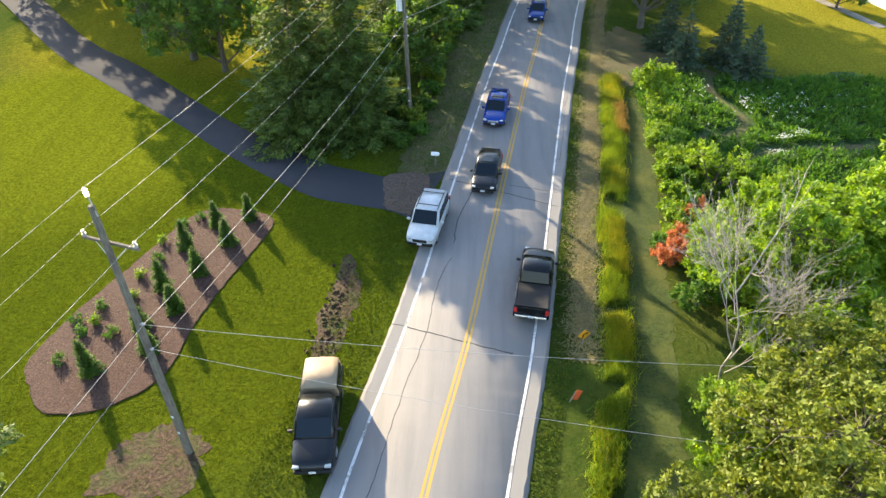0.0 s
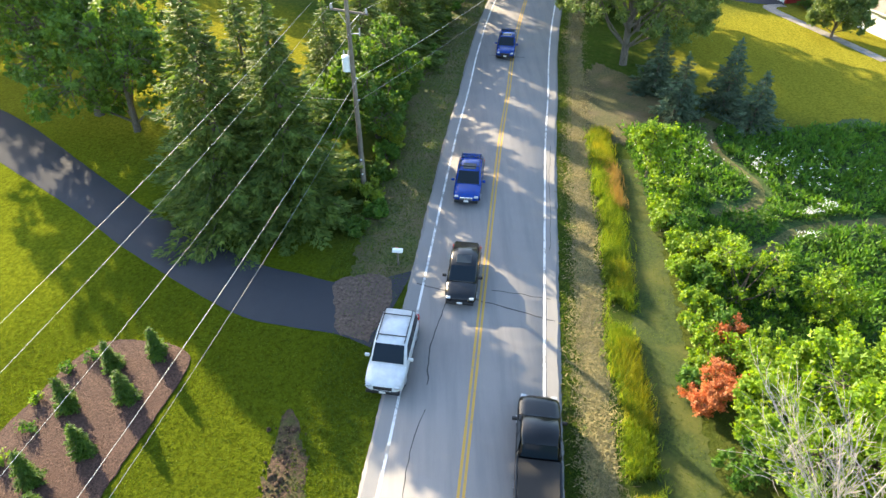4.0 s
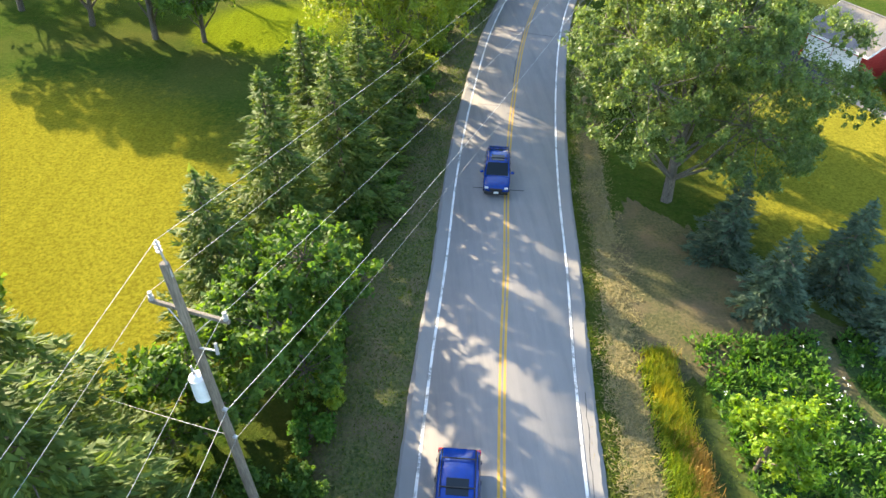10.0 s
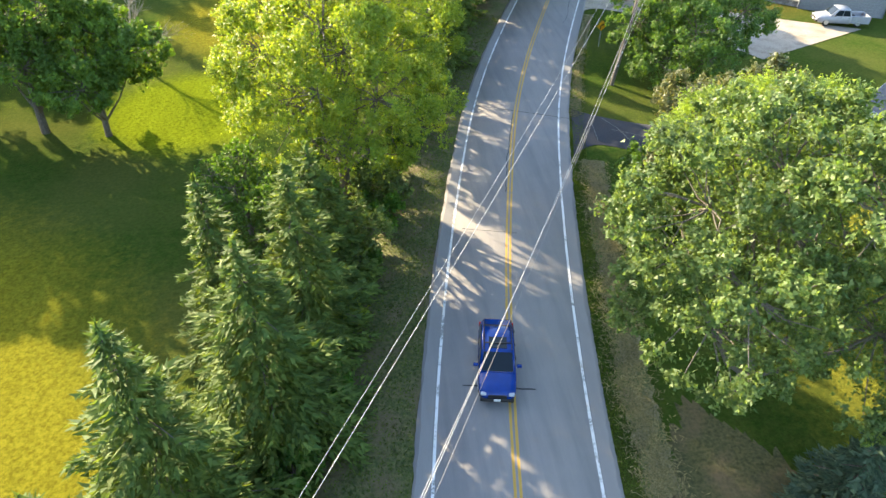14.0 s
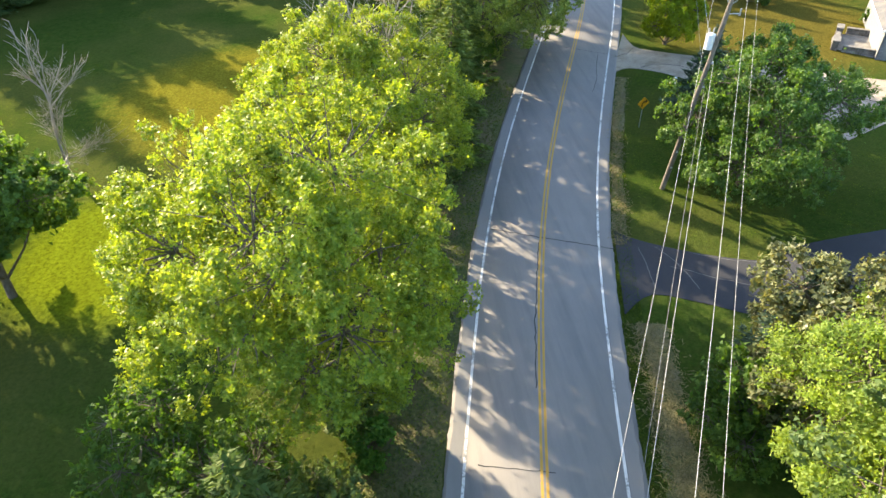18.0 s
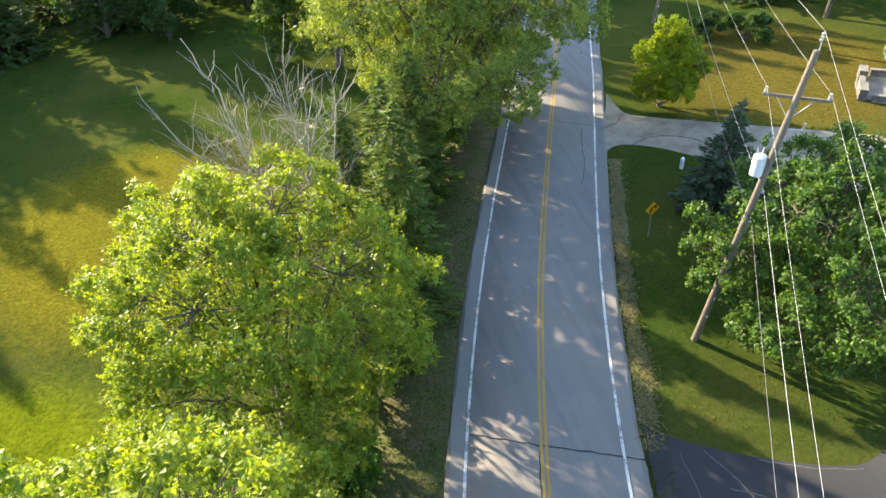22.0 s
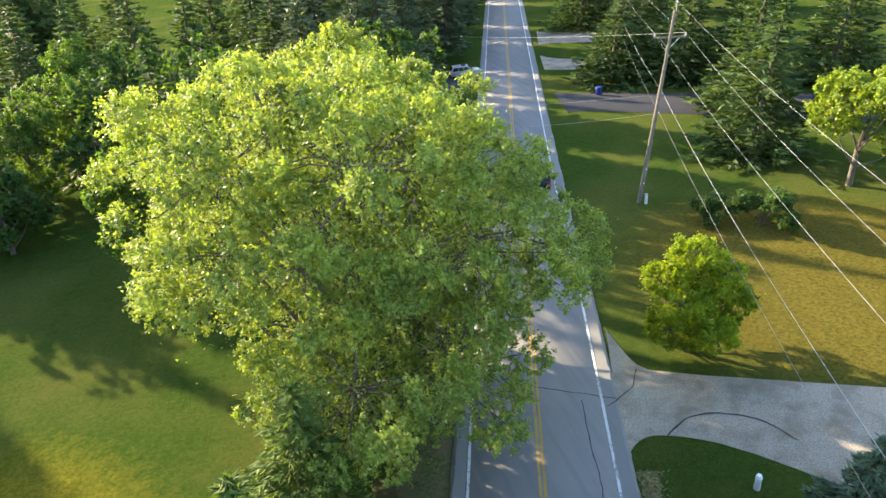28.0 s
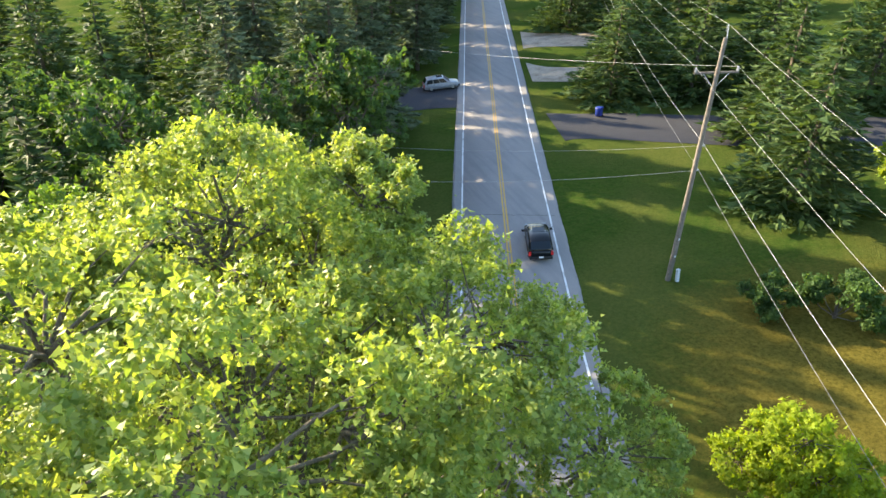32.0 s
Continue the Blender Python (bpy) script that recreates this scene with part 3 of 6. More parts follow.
def fan_of(n, rng, lowest=-1.0):
    """n directions spread evenly over a sphere, from a lowest height upwards, a little disturbed."""
    i = np.arange(n)
    u = 1 - (1 - lowest) * (i + 0.5) / n
    a = i * 2.39996 + rng.uniform(0, 6.28)
    q = np.sqrt(np.maximum(0, 1 - u * u))
    d = np.stack([np.cos(a) * q, np.sin(a) * q, u], axis=1) + rng.normal(0, 0.16, (n, 3))
    return d / np.linalg.norm(d, axis=1, keepdims=True)


def deciduous(name, x, y, height, width, leaf, label, seed, count=14000, size=0.3, low=0.25, lumps=26, bark=M_BARK, category="tree", lean=(0, 0), tuft=0.4, lobe=0.42, arms=()):
    """A broad-leaved tree: tapered trunk, limbs, boughs that carry clumps, and leaves in tufts over each clump."""
    rng = np.random.default_rng(seed)
    t = thing(name, stand(x, y), label, category)
    r = width / 2
    z0 = height * low
    mid, half = (z0 + height) / 2, (height - z0) / 2
    mains = max(5, int(lumps * 0.3))
    bushy = low < 0.12
    d = fan_of(mains, rng, -0.98 if bushy else -0.8)
    reach = rng.uniform(0.5, 0.72, (mains, 1))
    if bushy:
        reach = np.where(d[:, 2:] < -0.3, np.maximum(reach, 0.72), reach)
    core = d * np.array([r, r, half]) * reach + np.array([0, 0, mid])
    core[:, :2] += np.array(lean) * ((core[:, 2:] - z0) / (2 * half))
    extra = mains // 3
    d = fan_of(extra, rng, -0.1)
    core = np.concatenate([core, d * np.array([r, r, half]) * rng.uniform(0.12, 0.42, (extra, 1)) + np.array([lean[0] * 0.5, lean[1] * 0.5, mid + 0.15 * half])])
    mains += extra
    big = lobe * min(r, half * 1.15) * rng.uniform(0.72, 1.15, mains)
    for *c, q in arms:
        core, big, mains = np.concatenate([core, [c]]), np.append(big, q), mains + 1
    centres, sizes, home = [], [], []
    for k in range(mains):
        n = int(rng.integers(20, 28)) if lumps > 20 else int(rng.integers(8, 12))
        f = fan_of(n, rng, -0.85 if bushy else -0.55)
        for c in core[k] + f * big[k] * rng.uniform(0.72, 1.2, (n, 1)) * np.array([1, 1, 0.85]):
            gap = np.linalg.norm(core - c, axis=1) / big
            gap[k] = 9
            if gap.min() > 0.72 and c[2] > z0 * 0.8:
                centres.append(c)
                sizes.append(big[k] * (0.15 + 0.2 * rng.uniform(0, 1) ** 1.5) * (1.0 if lumps > 20 else 1.5))
                home.append(k)
    centres, sizes, home = np.array(centres), np.array(sizes), np.array(home)
    trunk_top = mid + half * 0.35
    base_r = 0.017 * height + 0.05
    limbs = [([(0, 0, 0), (0.05 * r * rng.uniform(-1, 1), 0.05 * r, trunk_top * 0.4), (lean[0] * 0.4, lean[1] * 0.4, trunk_top)], [base_r * 1.3, base_r * 0.85, base_r * 0.25])]
    for c in core:
        h = min(max(z0 * 0.8, c[2] - r * 0.8), trunk_top * 0.95)
        f = h / trunk_top
        rr = base_r * (0.5 - 0.25 * f)
        start = np.array([lean[0] * 0.4 * f, lean[1] * 0.4 * f, h])
        m = (start + c) / 2 + np.array([0, 0, -0.08 * r])
        limbs.append(([tuple(start), tuple(m), tuple(c)], [rr, rr * 0.6, rr * 0.35]))
    for c, k in zip(centres, home):
        m = (core[k] + c) / 2 + rng.normal(0, 0.08, 3) * big[k]
        limbs.append(([tuple(core[k]), tuple(m), tuple(c)], [base_r * 0.16, base_r * 0.09, 0.012]))
    part("trunk", tubes_mesh("trunk", limbs, 5), bark, t)
    # tufts over each clump, most of them on its upper and outer side, and some leaves inside
    count = int(count * 1.15)
    tufts = max(60, count // 17)
    pick = rng.choice(len(centres), tufts, p=sizes ** 2 / (sizes ** 2).sum())
    d = rng.normal(0, 1, (tufts, 3))
    outward = centres[pick] - np.array([0, 0, mid - 0.3 * half])
    outward /= np.linalg.norm(outward, axis=1, keepdims=True) + 1e-9
    d += outward * 0.8 + np.array([0, 0, 0.45])
    d /= np.linalg.norm(d, axis=1, keepdims=True)
    p0 = centres[pick] + d * (sizes[pick] * rng.uniform(0.55, 1.15, tufts))[:, None] * np.array([1.15, 1.15, 0.9])
    which = rng.integers(0, tufts, count)
    spread = tuft * (0.14 + size * 1.0)
    along = rng.normal(0, 1, count)[:, None]
    p = p0[which] + rng.normal(0, 1, (count, 3)) * spread * 0.62 + (d[which] * 0.6 + np.array([0, 0, 0.5])) * along * spread
    inner = rng.uniform(0, 1, count) < 0.1
    p[inner] = core[home[pick[which[inner]]]] + rng.normal(0, 0.36, (inner.sum(), 3)) * big[home[pick[which[inner]]]][:, None]
    way = d[which] * 0.5 + rng.normal(0, 0.6, (count, 3)) + np.array([0, 0, -0.1])
    facing = d * 0.7 + rng.normal(0, 0.35, (tufts, 3)) + np.array([0, 0, 0.5])
    up = facing[which] + rng.normal(0, 0.36, (count, 3))
    part("crown", leaf_mesh("crown", p, way, up, size, size * 0.66, rng), leaf, t)
    return t


def spruce(name, x, y, height, width, leaf, label, seed, density=1.0, bare=0.02, size=0.34, droop=0.35, category="tree"):
    """A conifer: whorls of drooping boughs, each a flat spray of needled twigs."""
    rng = np.random.default_rng(seed)
    t = thing(name, stand(x, y), label, category)
    base_r = 0.014 * height + 0.05
    limbs = [([(0, 0, 0), (0.008 * height * rng.uniform(-1, 1), 0, height * 0.5), (0, 0, height)], [base_r, base_r * 0.6, 0.015])]
    ps, ws, us = [], [], []
    levels = max(15, int(height / (0.36 if size < 0.6 else 0.62)))
    turn = rng.uniform(0, 6)
    for i in range(levels):
        f = i / levels
        z = height * (bare + (1 - bare) * f)
        reach0 = width / 2 * min(1.0, (1 - f) ** 0.85 * 1.04) + 0.12
        boughs = max(5, int(11 - 5 * f))
        for k in range(boughs):
            a = 2 * math.pi * (k + rng.uniform(-0.35, 0.35)) / boughs + i * 1.1
            reach = reach0 * rng.uniform(0.62, 1.12) * (1 + 0.13 * math.sin(3 * a + turn + z * 1.3))
            way = np.array([math.cos(a), math.sin(a), 0])
            side = np.array([-way[1], way[0], 0])
            n = max(5, int(reach * 15 * density))
            u = rng.uniform(0.15, 1, n) ** 0.7
            fan = rng.uniform(-1, 1, n) * 0.42 * (1.15 - u) * reach + rng.normal(0, 0.05, n)
            dz = -droop * u ** 1.2 * reach * 0.7 + 0.3 * (u ** 3) * reach * droop - np.abs(fan) * 0.28 + rng.normal(0, 0.06, n)
            p = way * (u * reach)[:, None] + side * fan[:, None]
            p[:, 2] = np.maximum(z + dz, 0.05)
            ps.append(p)
            ws.append(way * 0.9 + side * (np.sign(fan) * 0.5)[:, None] + rng.normal(0, 0.22, (n, 3)) + np.array([0, 0, 0.05]))
            us.append(rng.normal(0, 0.4, (n, 3)) + np.array([0, 0, 0.8]) + way * 0.45)
            if i % 2 == 0 and k % 3 == 0:
                limbs.append(([(0, 0, z), tuple(way * reach * 0.5 + np.array([0, 0, z - droop * 0.2 * reach])), tuple(way * reach * 0.9 + np.array([0, 0, z - droop * 0.5 * reach]))], [0.05 * (1 - f) + 0.012, 0.025, 0.008]))
    n = 16
    tip = np.stack([rng.normal(0, 0.05, n), rng.normal(0, 0.05, n), height - rng.uniform(-0.1, 0.7, n)], axis=1)
    ps.append(tip)
    ws.append(rng.normal(0, 0.4, (n, 3)) + np.array([0, 0, 1.0]))
    us.append(rng.normal(0, 1, (n, 3)))
    part("trunk", tubes_mesh("trunk", limbs, 5), M_BARK, t)
    part("crown", blade_mesh("crown", np.concatenate(ps), np.concatenate(ws), np.concatenate(us), size * 1.25, size * 0.5, rng), leaf, t)
    return t


def bare_tree(name, x, y, height, width, label, seed, forks=3, stout=0.17):
    """A dead tree: forked limbs and twigs, no leaves."""
    rng = np.random.default_rng(seed)
    t = thing(name, stand(x, y), label, "dead tree")
    limbs, boughs, twigs = [], [], []

    wide = width / height

    def grow(p, way, length, radius, depth):
        q = p + way * length * 0.5 + rng.normal(0, 0.05 * length, 3)
        e = p + way * length + rng.normal(0, 0.06 * length, 3)
        (limbs if depth > 3 else boughs if depth > 1 else twigs).append(([tuple(p), tuple(q), tuple(e)], [radius, radius * 0.8, max(0.006, radius * 0.5)]))
        if depth == 0:
            return
        for k in range(int(rng.integers(3, forks + 2)) + (depth < 3)):
            w = way * 0.8 + rng.normal(0, 1, 3) * np.array([wide, wide, 0.35]) * 0.8 + np.array([0, 0, 0.2])
            if k == 0:
                w = way + rng.normal(0, 0.13, 3)
            s = p + (e - p) * (1.0 if k == 0 else rng.uniform(0.35, 1.0))
            grow(s, w / np.linalg.norm(w), length * (0.8 if k == 0 else rng.uniform(0.5, 0.8)), max(0.009, radius * (0.72 if k == 0 else 0.45)), depth - 1)

    grow(np.array([0.0, 0.0, 0.0]), np.array([rng.normal(0, 0.06), rng.normal(0, 0.06), 1.0]), height * 0.325, stout, 5)
    part("trunk", tubes_mesh("trunk", limbs, 5), M_DEADWOOD, t, "bleached bare trunk")
    tagged(part("bough", tubes_mesh("bough", boughs, 5), M_DEADWOOD, t), kind="stuff")
    tagged(part("twig_crown", tubes_mesh("twig_crown", twigs, 3), M_DEADWOOD, t), kind="stuff")
    return t


def shrub(name, x, y, height, width, leaf, label, seed, count=1500, size=0.16, category="shrub"):
    """A shrub: several stems and a low crown of leaf clumps."""
    return deciduous(name, x, y, height, width, leaf, label, seed, count, size, 0.05, 10, category=category)


# ---- trees and shrubs left of the road ----
BIG = "large broad-leaved tree with a yellow-green crown beside the road"
spruce("spruce_tree", -13.2, 47.2, 16.2, 10.5, M_SPRUCE, "tall dense green spruce beside the driveway", 1, 1.7)
spruce("spruce_tree", -8.9, 47.3, 15.6, 9.0, M_SPRUCE, "tall dense green spruce beside the driveway", 2, 1.7)
spruce("spruce_tree", -11.8, 51.5, 14.0, 9.0, M_SPRUCE, "green spruce in a dense clump", 3, 1.3)
deciduous("bush_tree", -4.2, 58.0, 9.4, 7.6, M_DARKLEAF, "green broad-leaved tree beside a utility pole", 4, 12000, 0.26, 0.08)
deciduous("bush_tree", -8.3, 55.0, 6.5, 5.5, M_DARKLEAF, "dark green broad-leaved tree in a thicket", 5, 7000, 0.25, 0.08)
spruce("spruce_tree", -8.4, 62.5, 9.5, 7.0, M_SPRUCE, "green spruce in a row along the road", 6, 1.4)
spruce("spruce_tree", -9.0, 66.0, 7.0, 6.0, M_SPRUCE, "green spruce in a row along the road", 7, 1.4)
spruce("spruce_tree", -6.1, 68.6, 11.6, 8.4, M_SPRUCE, "green spruce in a row along the road", 8, 1.4)
spruce("spruce_tree", -5.3, 78.0, 10.6, 5.6, M_SPRUCE, "slender green spruce in a row along the road", 9, 1.5)
spruce("spruce_tree", -3.0, 73.2, 10.8, 8.8, M_SPRUCE, "green spruce in a row along the road", 10, 1.5)
spruce("spruce_tree", -1.6, 78.4, 11.0, 7.4, M_SPRUCE, "dark green spruce in a row along the road", 11, 1.4)
deciduous("broadleaf_tree", 0.0, 92.0, 15.8, 14.6, M_MAPLE, BIG, 12, 118000, 0.142, 0.14, 60)
deciduous("broadleaf_tree", 2.3, 107.3, 13.2, 15.0, M_MAPLE, BIG, 13, 105000, 0.14, 0.12, 60)
deciduous("broadleaf_tree", 14.8, 134.8, 22.3, 20.4, M_LIME, "very large broad-leaved tree overhanging the road", 14, 300000, 0.141, 0.04, 96, lobe=0.34, tuft=0.38, arms=((10.4, -0.8, 10.0, 2.5), (8.4, 3.4, 12.0, 2.4)))
deciduous("broadleaf_tree", 18.2, 144.4, 19.6, 10.0, M_LIME, "tall pale green tree close beside the road", 15, 80000, 0.17, 0.12, 40)
spruce("spruce_tree", -1.2, 83.0, 9.0, 7.0, M_SPRUCE, "dark green spruce under a broad-leaved tree", 117, 1.5)
spruce("spruce_tree", 8.6, 114.2, 13.3, 8.2, M_SPRUCE, "green spruce beside the road", 17, 1.5)
spruce("spruce_tree", 8.8, 122.6, 11.0, 7.6, M_SPRUCE, "green spruce beside the road", 118, 1.5)
spruce("spruce_tree", 6.2, 120.4, 11.6, 5.6, M_SPRUCE, "green spruce beside the road", 18, 1.5)
spruce("spruce_tree", 11.0, 126.2, 11.0, 8.0, M_SPRUCE, "dark green spruce beside the road", 19, 1.5)
for i, (x, y, h, w) in enumerate([(5.2, 115.8, 16.6, 9.0), (3.2, 113.8, 15.0, 12.0), (4.4, 119.0, 9.0, 7.0), (-19.6, 115.5, 10.0, 8.0)]):
    bare_tree("dead_tree", x, y, h, w, "bleached dead tree with bare forked branches", 20 + i)
for i, (x, y, h, w) in enumerate([(7.6, 152.0, 17.5, 8.0), (1.5, 156.0, 13.0, 7.5), (-7.0, 184.0, 16.0, 9.0), (-12.0, 179.0, 13.0, 8.0)]):
    deciduous("woodland_tree", x, y, h, w, M_MID, "sunlit green broad-leaved tree at the wood's edge", 270 + i, 18000, 0.24, 0.04, 30)
for i, (x, y, h, w) in enumerate([(-18.7, 102, 10, 10), (-23.8, 103, 13.5, 12), (-31.5, 107, 13, 13), (-41, 112, 14, 14), (-36, 124, 9, 10)]):
    deciduous("broadleaf_tree", x, y, h, w, M_MID, "green orchard-like tree with a dark trunk on the lawn", 30 + i, 17000, 0.28, 0.15)
for i, (x, y, h, w) in enumerate([(-28.2, 61.8, 17.0, 11.0), (-35.6, 67.5, 18.0, 13), (-41, 77, 14, 12), (-50, 84, 14, 13), (-24.0, 59.0, 12, 11), (-62, 92, 15, 14)]):
    deciduous("woodland_tree", x, y, h, w, M_MID, "green broad-leaved tree beyond the driveway", 40 + i, 12000, 0.34, 0.06)
deciduous("broadleaf_tree", -20.0, 12.0, 7.0, 7.0, M_OAK, "pale green broad-leaved tree beside the planting bed", 50, 12000, 0.22, 0.1)
for i, (x, y, h, w) in enumerate([(-18.5, 177, 19, 13), (-7.5, 187, 19, 12), (2.5, 168, 17, 7), (-32, 170, 19, 12), (-44, 160, 19, 13), (4, 196, 20, 12), (14, 192, 19, 10), (25, 193, 19, 10), (-4, 206, 20, 13), (-18, 205, 20, 12), (12, 210, 21, 13), (33, 212, 20, 10), (22, 218, 20, 12), (41, 222, 20, 10), (47, 238, 20, 11), (55, 256, 20, 11), (31, 236, 20, 13), (-30, 192, 19, 12), (-56, 150, 19, 13), (-48, 180, 20, 13), (5, 232, 20, 14), (-18, 230, 20, 14), (40, 252, 20, 14), (18, 250, 20, 14), (-40, 215, 20, 14), (-64, 158, 21, 13), (-58, 170, 21, 13), (-70, 148, 21, 13), (-52, 176, 21, 13), (-76, 136, 20, 13), (-68, 128, 19, 13), (-36, 176, 23, 13), (-42, 169, 23, 13), (-50, 158, 22, 13), (-30, 184, 22, 12)]):
    spruce("spruce_tree", x, y, h, w, M_DARKSPRUCE, "tall dark spruce at the wood's edge", 60 + i, 0.3, size=0.85)
for i, (x, y, h, w) in enumerate([(8, 170, 17, 11), (-3, 177, 14, 10), (-12, 168, 9, 8), (0, 184, 15, 11), (-27, 182, 14, 10), (-38, 164, 17, 12), (-50, 166, 17, 12), (-62, 140, 17, 13), (17, 167, 15, 11), (24.5, 172, 15, 11), (19, 158, 8, 8), (-20, 172, 14, 10)]):
    deciduous("woodland_tree", x, y, h, w, M_WOOD, "dark green broad-leaved tree at the wood's edge", 86 + i, 6500, 0.42, 0.04)
for i, (x, y, h, w) in enumerate([(-2.5, 85.5, 6.0, 6.5), (0.4, 84.6, 4.2, 5.0), (-6.0, 88.0, 6.0, 6.0), (2.2, 90.5, 3.0, 4.4), (-1.5, 97.0, 3.4, 6.0), (3.6, 101.0, 2.2, 4.6), (11.4, 127.6, 4.6, 5.0), (9.4, 123.6, 5.2, 5.0), (13.6, 131.6, 3.6, 5.0), (8.0, 110.0, 2.4, 4.4)]):
    deciduous("undergrowth_tree", x, y, h, w, (M_DARKLEAF, M_OAK)[i % 2], "low dark green tree in the roadside thicket", 240 + i, 4500, 0.2, 0.05)
wood_rng = random.Random(77)
for i in range(46):
    x, y = (wood_rng.uniform(-110, 48), wood_rng.uniform(222, 300)) if i < 30 else (wood_rng.uniform(92, 175), wood_rng.uniform(165, 300))
    if x < 48 or abs(x - 75) > 18:
        spruce("spruce_tree", x, y, wood_rng.uniform(19, 25), wood_rng.uniform(13, 17), M_DARKSPRUCE, "tall dark spruce deep in the wood", 700 + i, 0.2, size=1.1)
for i, (y, off, h, w) in enumerate([(209, -10.5, 21, 9), (222, -14, 22, 10), (231, -9.5, 22, 9), (244, -12.5, 23, 10), (258, -9.5, 23, 10), (272, -12, 23, 11), (288, -10, 24, 11), (182, -14.5, 20, 9), (174, -18.0, 20, 10), (190, -20, 22, 10), (215, -22, 22, 11), (236, -24, 23, 12), (262, -24, 23, 12), (180, -26, 20, 9), (196, -30, 21, 9), (206, -38, 22, 10)]):
    p = beside(y, off)
    spruce("spruce_tree", p[0], p[1], h, w, M_GREYSPRUCE, "tall grey-green spruce at the wood's edge", 850 + i, 0.5, bare=0.12, size=0.7)
for i, (x, y, h, w) in enumerate([(16, 176, 20, 11), (25, 181, 21, 11), (31, 191, 21, 10), (19, 189, 22, 11)]):
    spruce("spruce_tree", x, y, h, w, M_GREYSPRUCE, "tall grey-green spruce at the wood's edge", 880 + i, 0.6, bare=0.08, size=0.62)
# undergrowth along the verge
for i, (y, off, h, w) in enumerate([(44.5, -9.0, 1.8, 3.0), (46.5, -7.8, 1.6, 2.6), (48.5, -8.8, 2.4, 3.2), (51.0, -8.3, 2.0, 3.0), (53.5, -8.6, 2.6, 3.4), (56.0, -8.8, 3.0, 3.6), (59.0, -9.2, 3.2, 3.8), (62.0, -9.4, 2.8, 3.6), (65.5, -9.8, 2.8, 3.6), (69, -9.6, 2.8, 3.4), (73.5, -8.6, 2.6, 3.4), (78, -8.8, 2.8, 3.6), (82.5, -8.8, 3.4, 4.0), (87, -8.2, 3.6, 4.2), (92, -8.6, 3.4, 4.0), (96.5, -8.4, 3.4, 4.0), (101, -8.6, 3.6, 4.2), (105.5, -8.4, 4.2, 4.6), (110.5, -8.6, 3.6, 4.2), (115.5, -9.0, 3.2, 3.8), (121, -8.8, 3.0, 3.6), (131, -8.4, 3.0, 3.6), (137, -8.2, 3.0, 3.8), (143, -8.4, 3.2, 4.0), (50, -11.0, 3.5, 4.0), (60.5, -12.5, 4.5, 4.6), (69, -13, 4.0, 4.4), (84, -13.5, 5.0, 5.0), (97, -14, 5.0, 5.5)]):
    p = beside(y, off)
    shrub("thicket_shrub", p[0], p[1], h * 0.5, w * 0.8, (M_DARKLEAF, M_HERB, M_MAPLE)[i % 3], "tangled green shrub in the verge's undergrowth", 300 + i, 2400, 0.2)

# ---- trees and shrubs right of the road ----
deciduous("oak_tree", 18.9, 72.3, 15.6, 15.8, M_OAK, "spreading grey-green oak with a pale trunk", 90, 100000, 0.17, 0.14, 44, bark=M_PALEBARK)
deciduous("broadleaf_tree", 22.4, 81.2, 13.4, 10.8, M_LOCUST, "light green feathery tree beside the oak", 91, 95000, 0.125, 0.1, 40, tuft=0.6)
deciduous("broadleaf_tree", 23.6, 87.0, 10.9, 10.0, M_BRONZE, "bronze-green tree beside the driveway", 92, 34000, 0.2, 0.08, 30)
deciduous("broadleaf_tree", 19.4, 87.0, 5.0, 5.0, M_DARKLEAF, "dark green shrub-like tree at the verge", 95, 7000, 0.22, 0.05)
spruce("spruce_tree", 22.2, 89.4, 8.3, 5.4, M_BLUE, "grey-green spruce beside the driveway", 94, 1.5)
for i, (x, y, h, w) in enumerate([(20.4, 66.5, 6.0, 4.6), (21.0, 61.7, 5.6, 4.4), (25.6, 63.2, 6.3, 4.6), (26.5, 59.2, 5.2, 4.8)]):
    spruce("blue_spruce", x, y, h, w, M_BLUE, "young blue-grey spruce on bare ground", 100 + i, 1.6, size=0.28)
deciduous("young_tree", 16.0, 51.8, 5.0, 3.8, M_YOUNG, "small bright yellow-green tree at the meadow's edge", 105, 4500, 0.2, 0.08, 16)
for i, (x, y, h, w) in enumerate([(16.2, 47.6, 3.0, 2.8), (16.6, 44.2, 2.6, 2.6), (17.0, 41.5, 3.0, 3.0), (18.0, 38.6, 4.4, 5.4), (15.6, 36.0, 2.6, 2.6), (16.4, 33.0, 3.4, 3.6), (22.5, 37.5, 3.2, 3.4), (16.0, 39.2, 2.2, 2.2), (14.6, 34.0, 2.6, 2.8), (14.9, 37.0, 2.4, 2.4), (14.4, 27.6, 2.6, 2.8), (15.2, 40.6, 2.0, 2.2), (15.5, 45.6, 2.2, 2.2), (13.8, 32.2, 1.8, 2.2), (15.8, 43.0, 2.0, 2.4), (18.6, 42.4, 2.0, 2.6), (20.4, 40.0, 2.4, 3.0)]):
    shrub("shrub", x, y, h, w, M_YOUNG if i % 3 != 1 else M_HERB, "bright green shrub at the meadow's edge", 110 + i, 2600, 0.17)
deciduous("sumac_shrub", 13.9, 31.4, 2.7, 2.8, M_SUMAC, "orange-red shrub at the lawn's edge", 120, 9000, 0.1, 0.02, 18)
shrub("sumac_shrub", 15.7, 34.6, 2.6, 2.2, M_SUMAC, "small orange-red shrub under a maple", 127, 4500, 0.1)
deciduous("maple_tree", 18.0, 26.0, 10.0, 10.2, M_YOUNG, "broad bright green maple with a rounded crown", 121, 46000, 0.2, 0.06, 34)
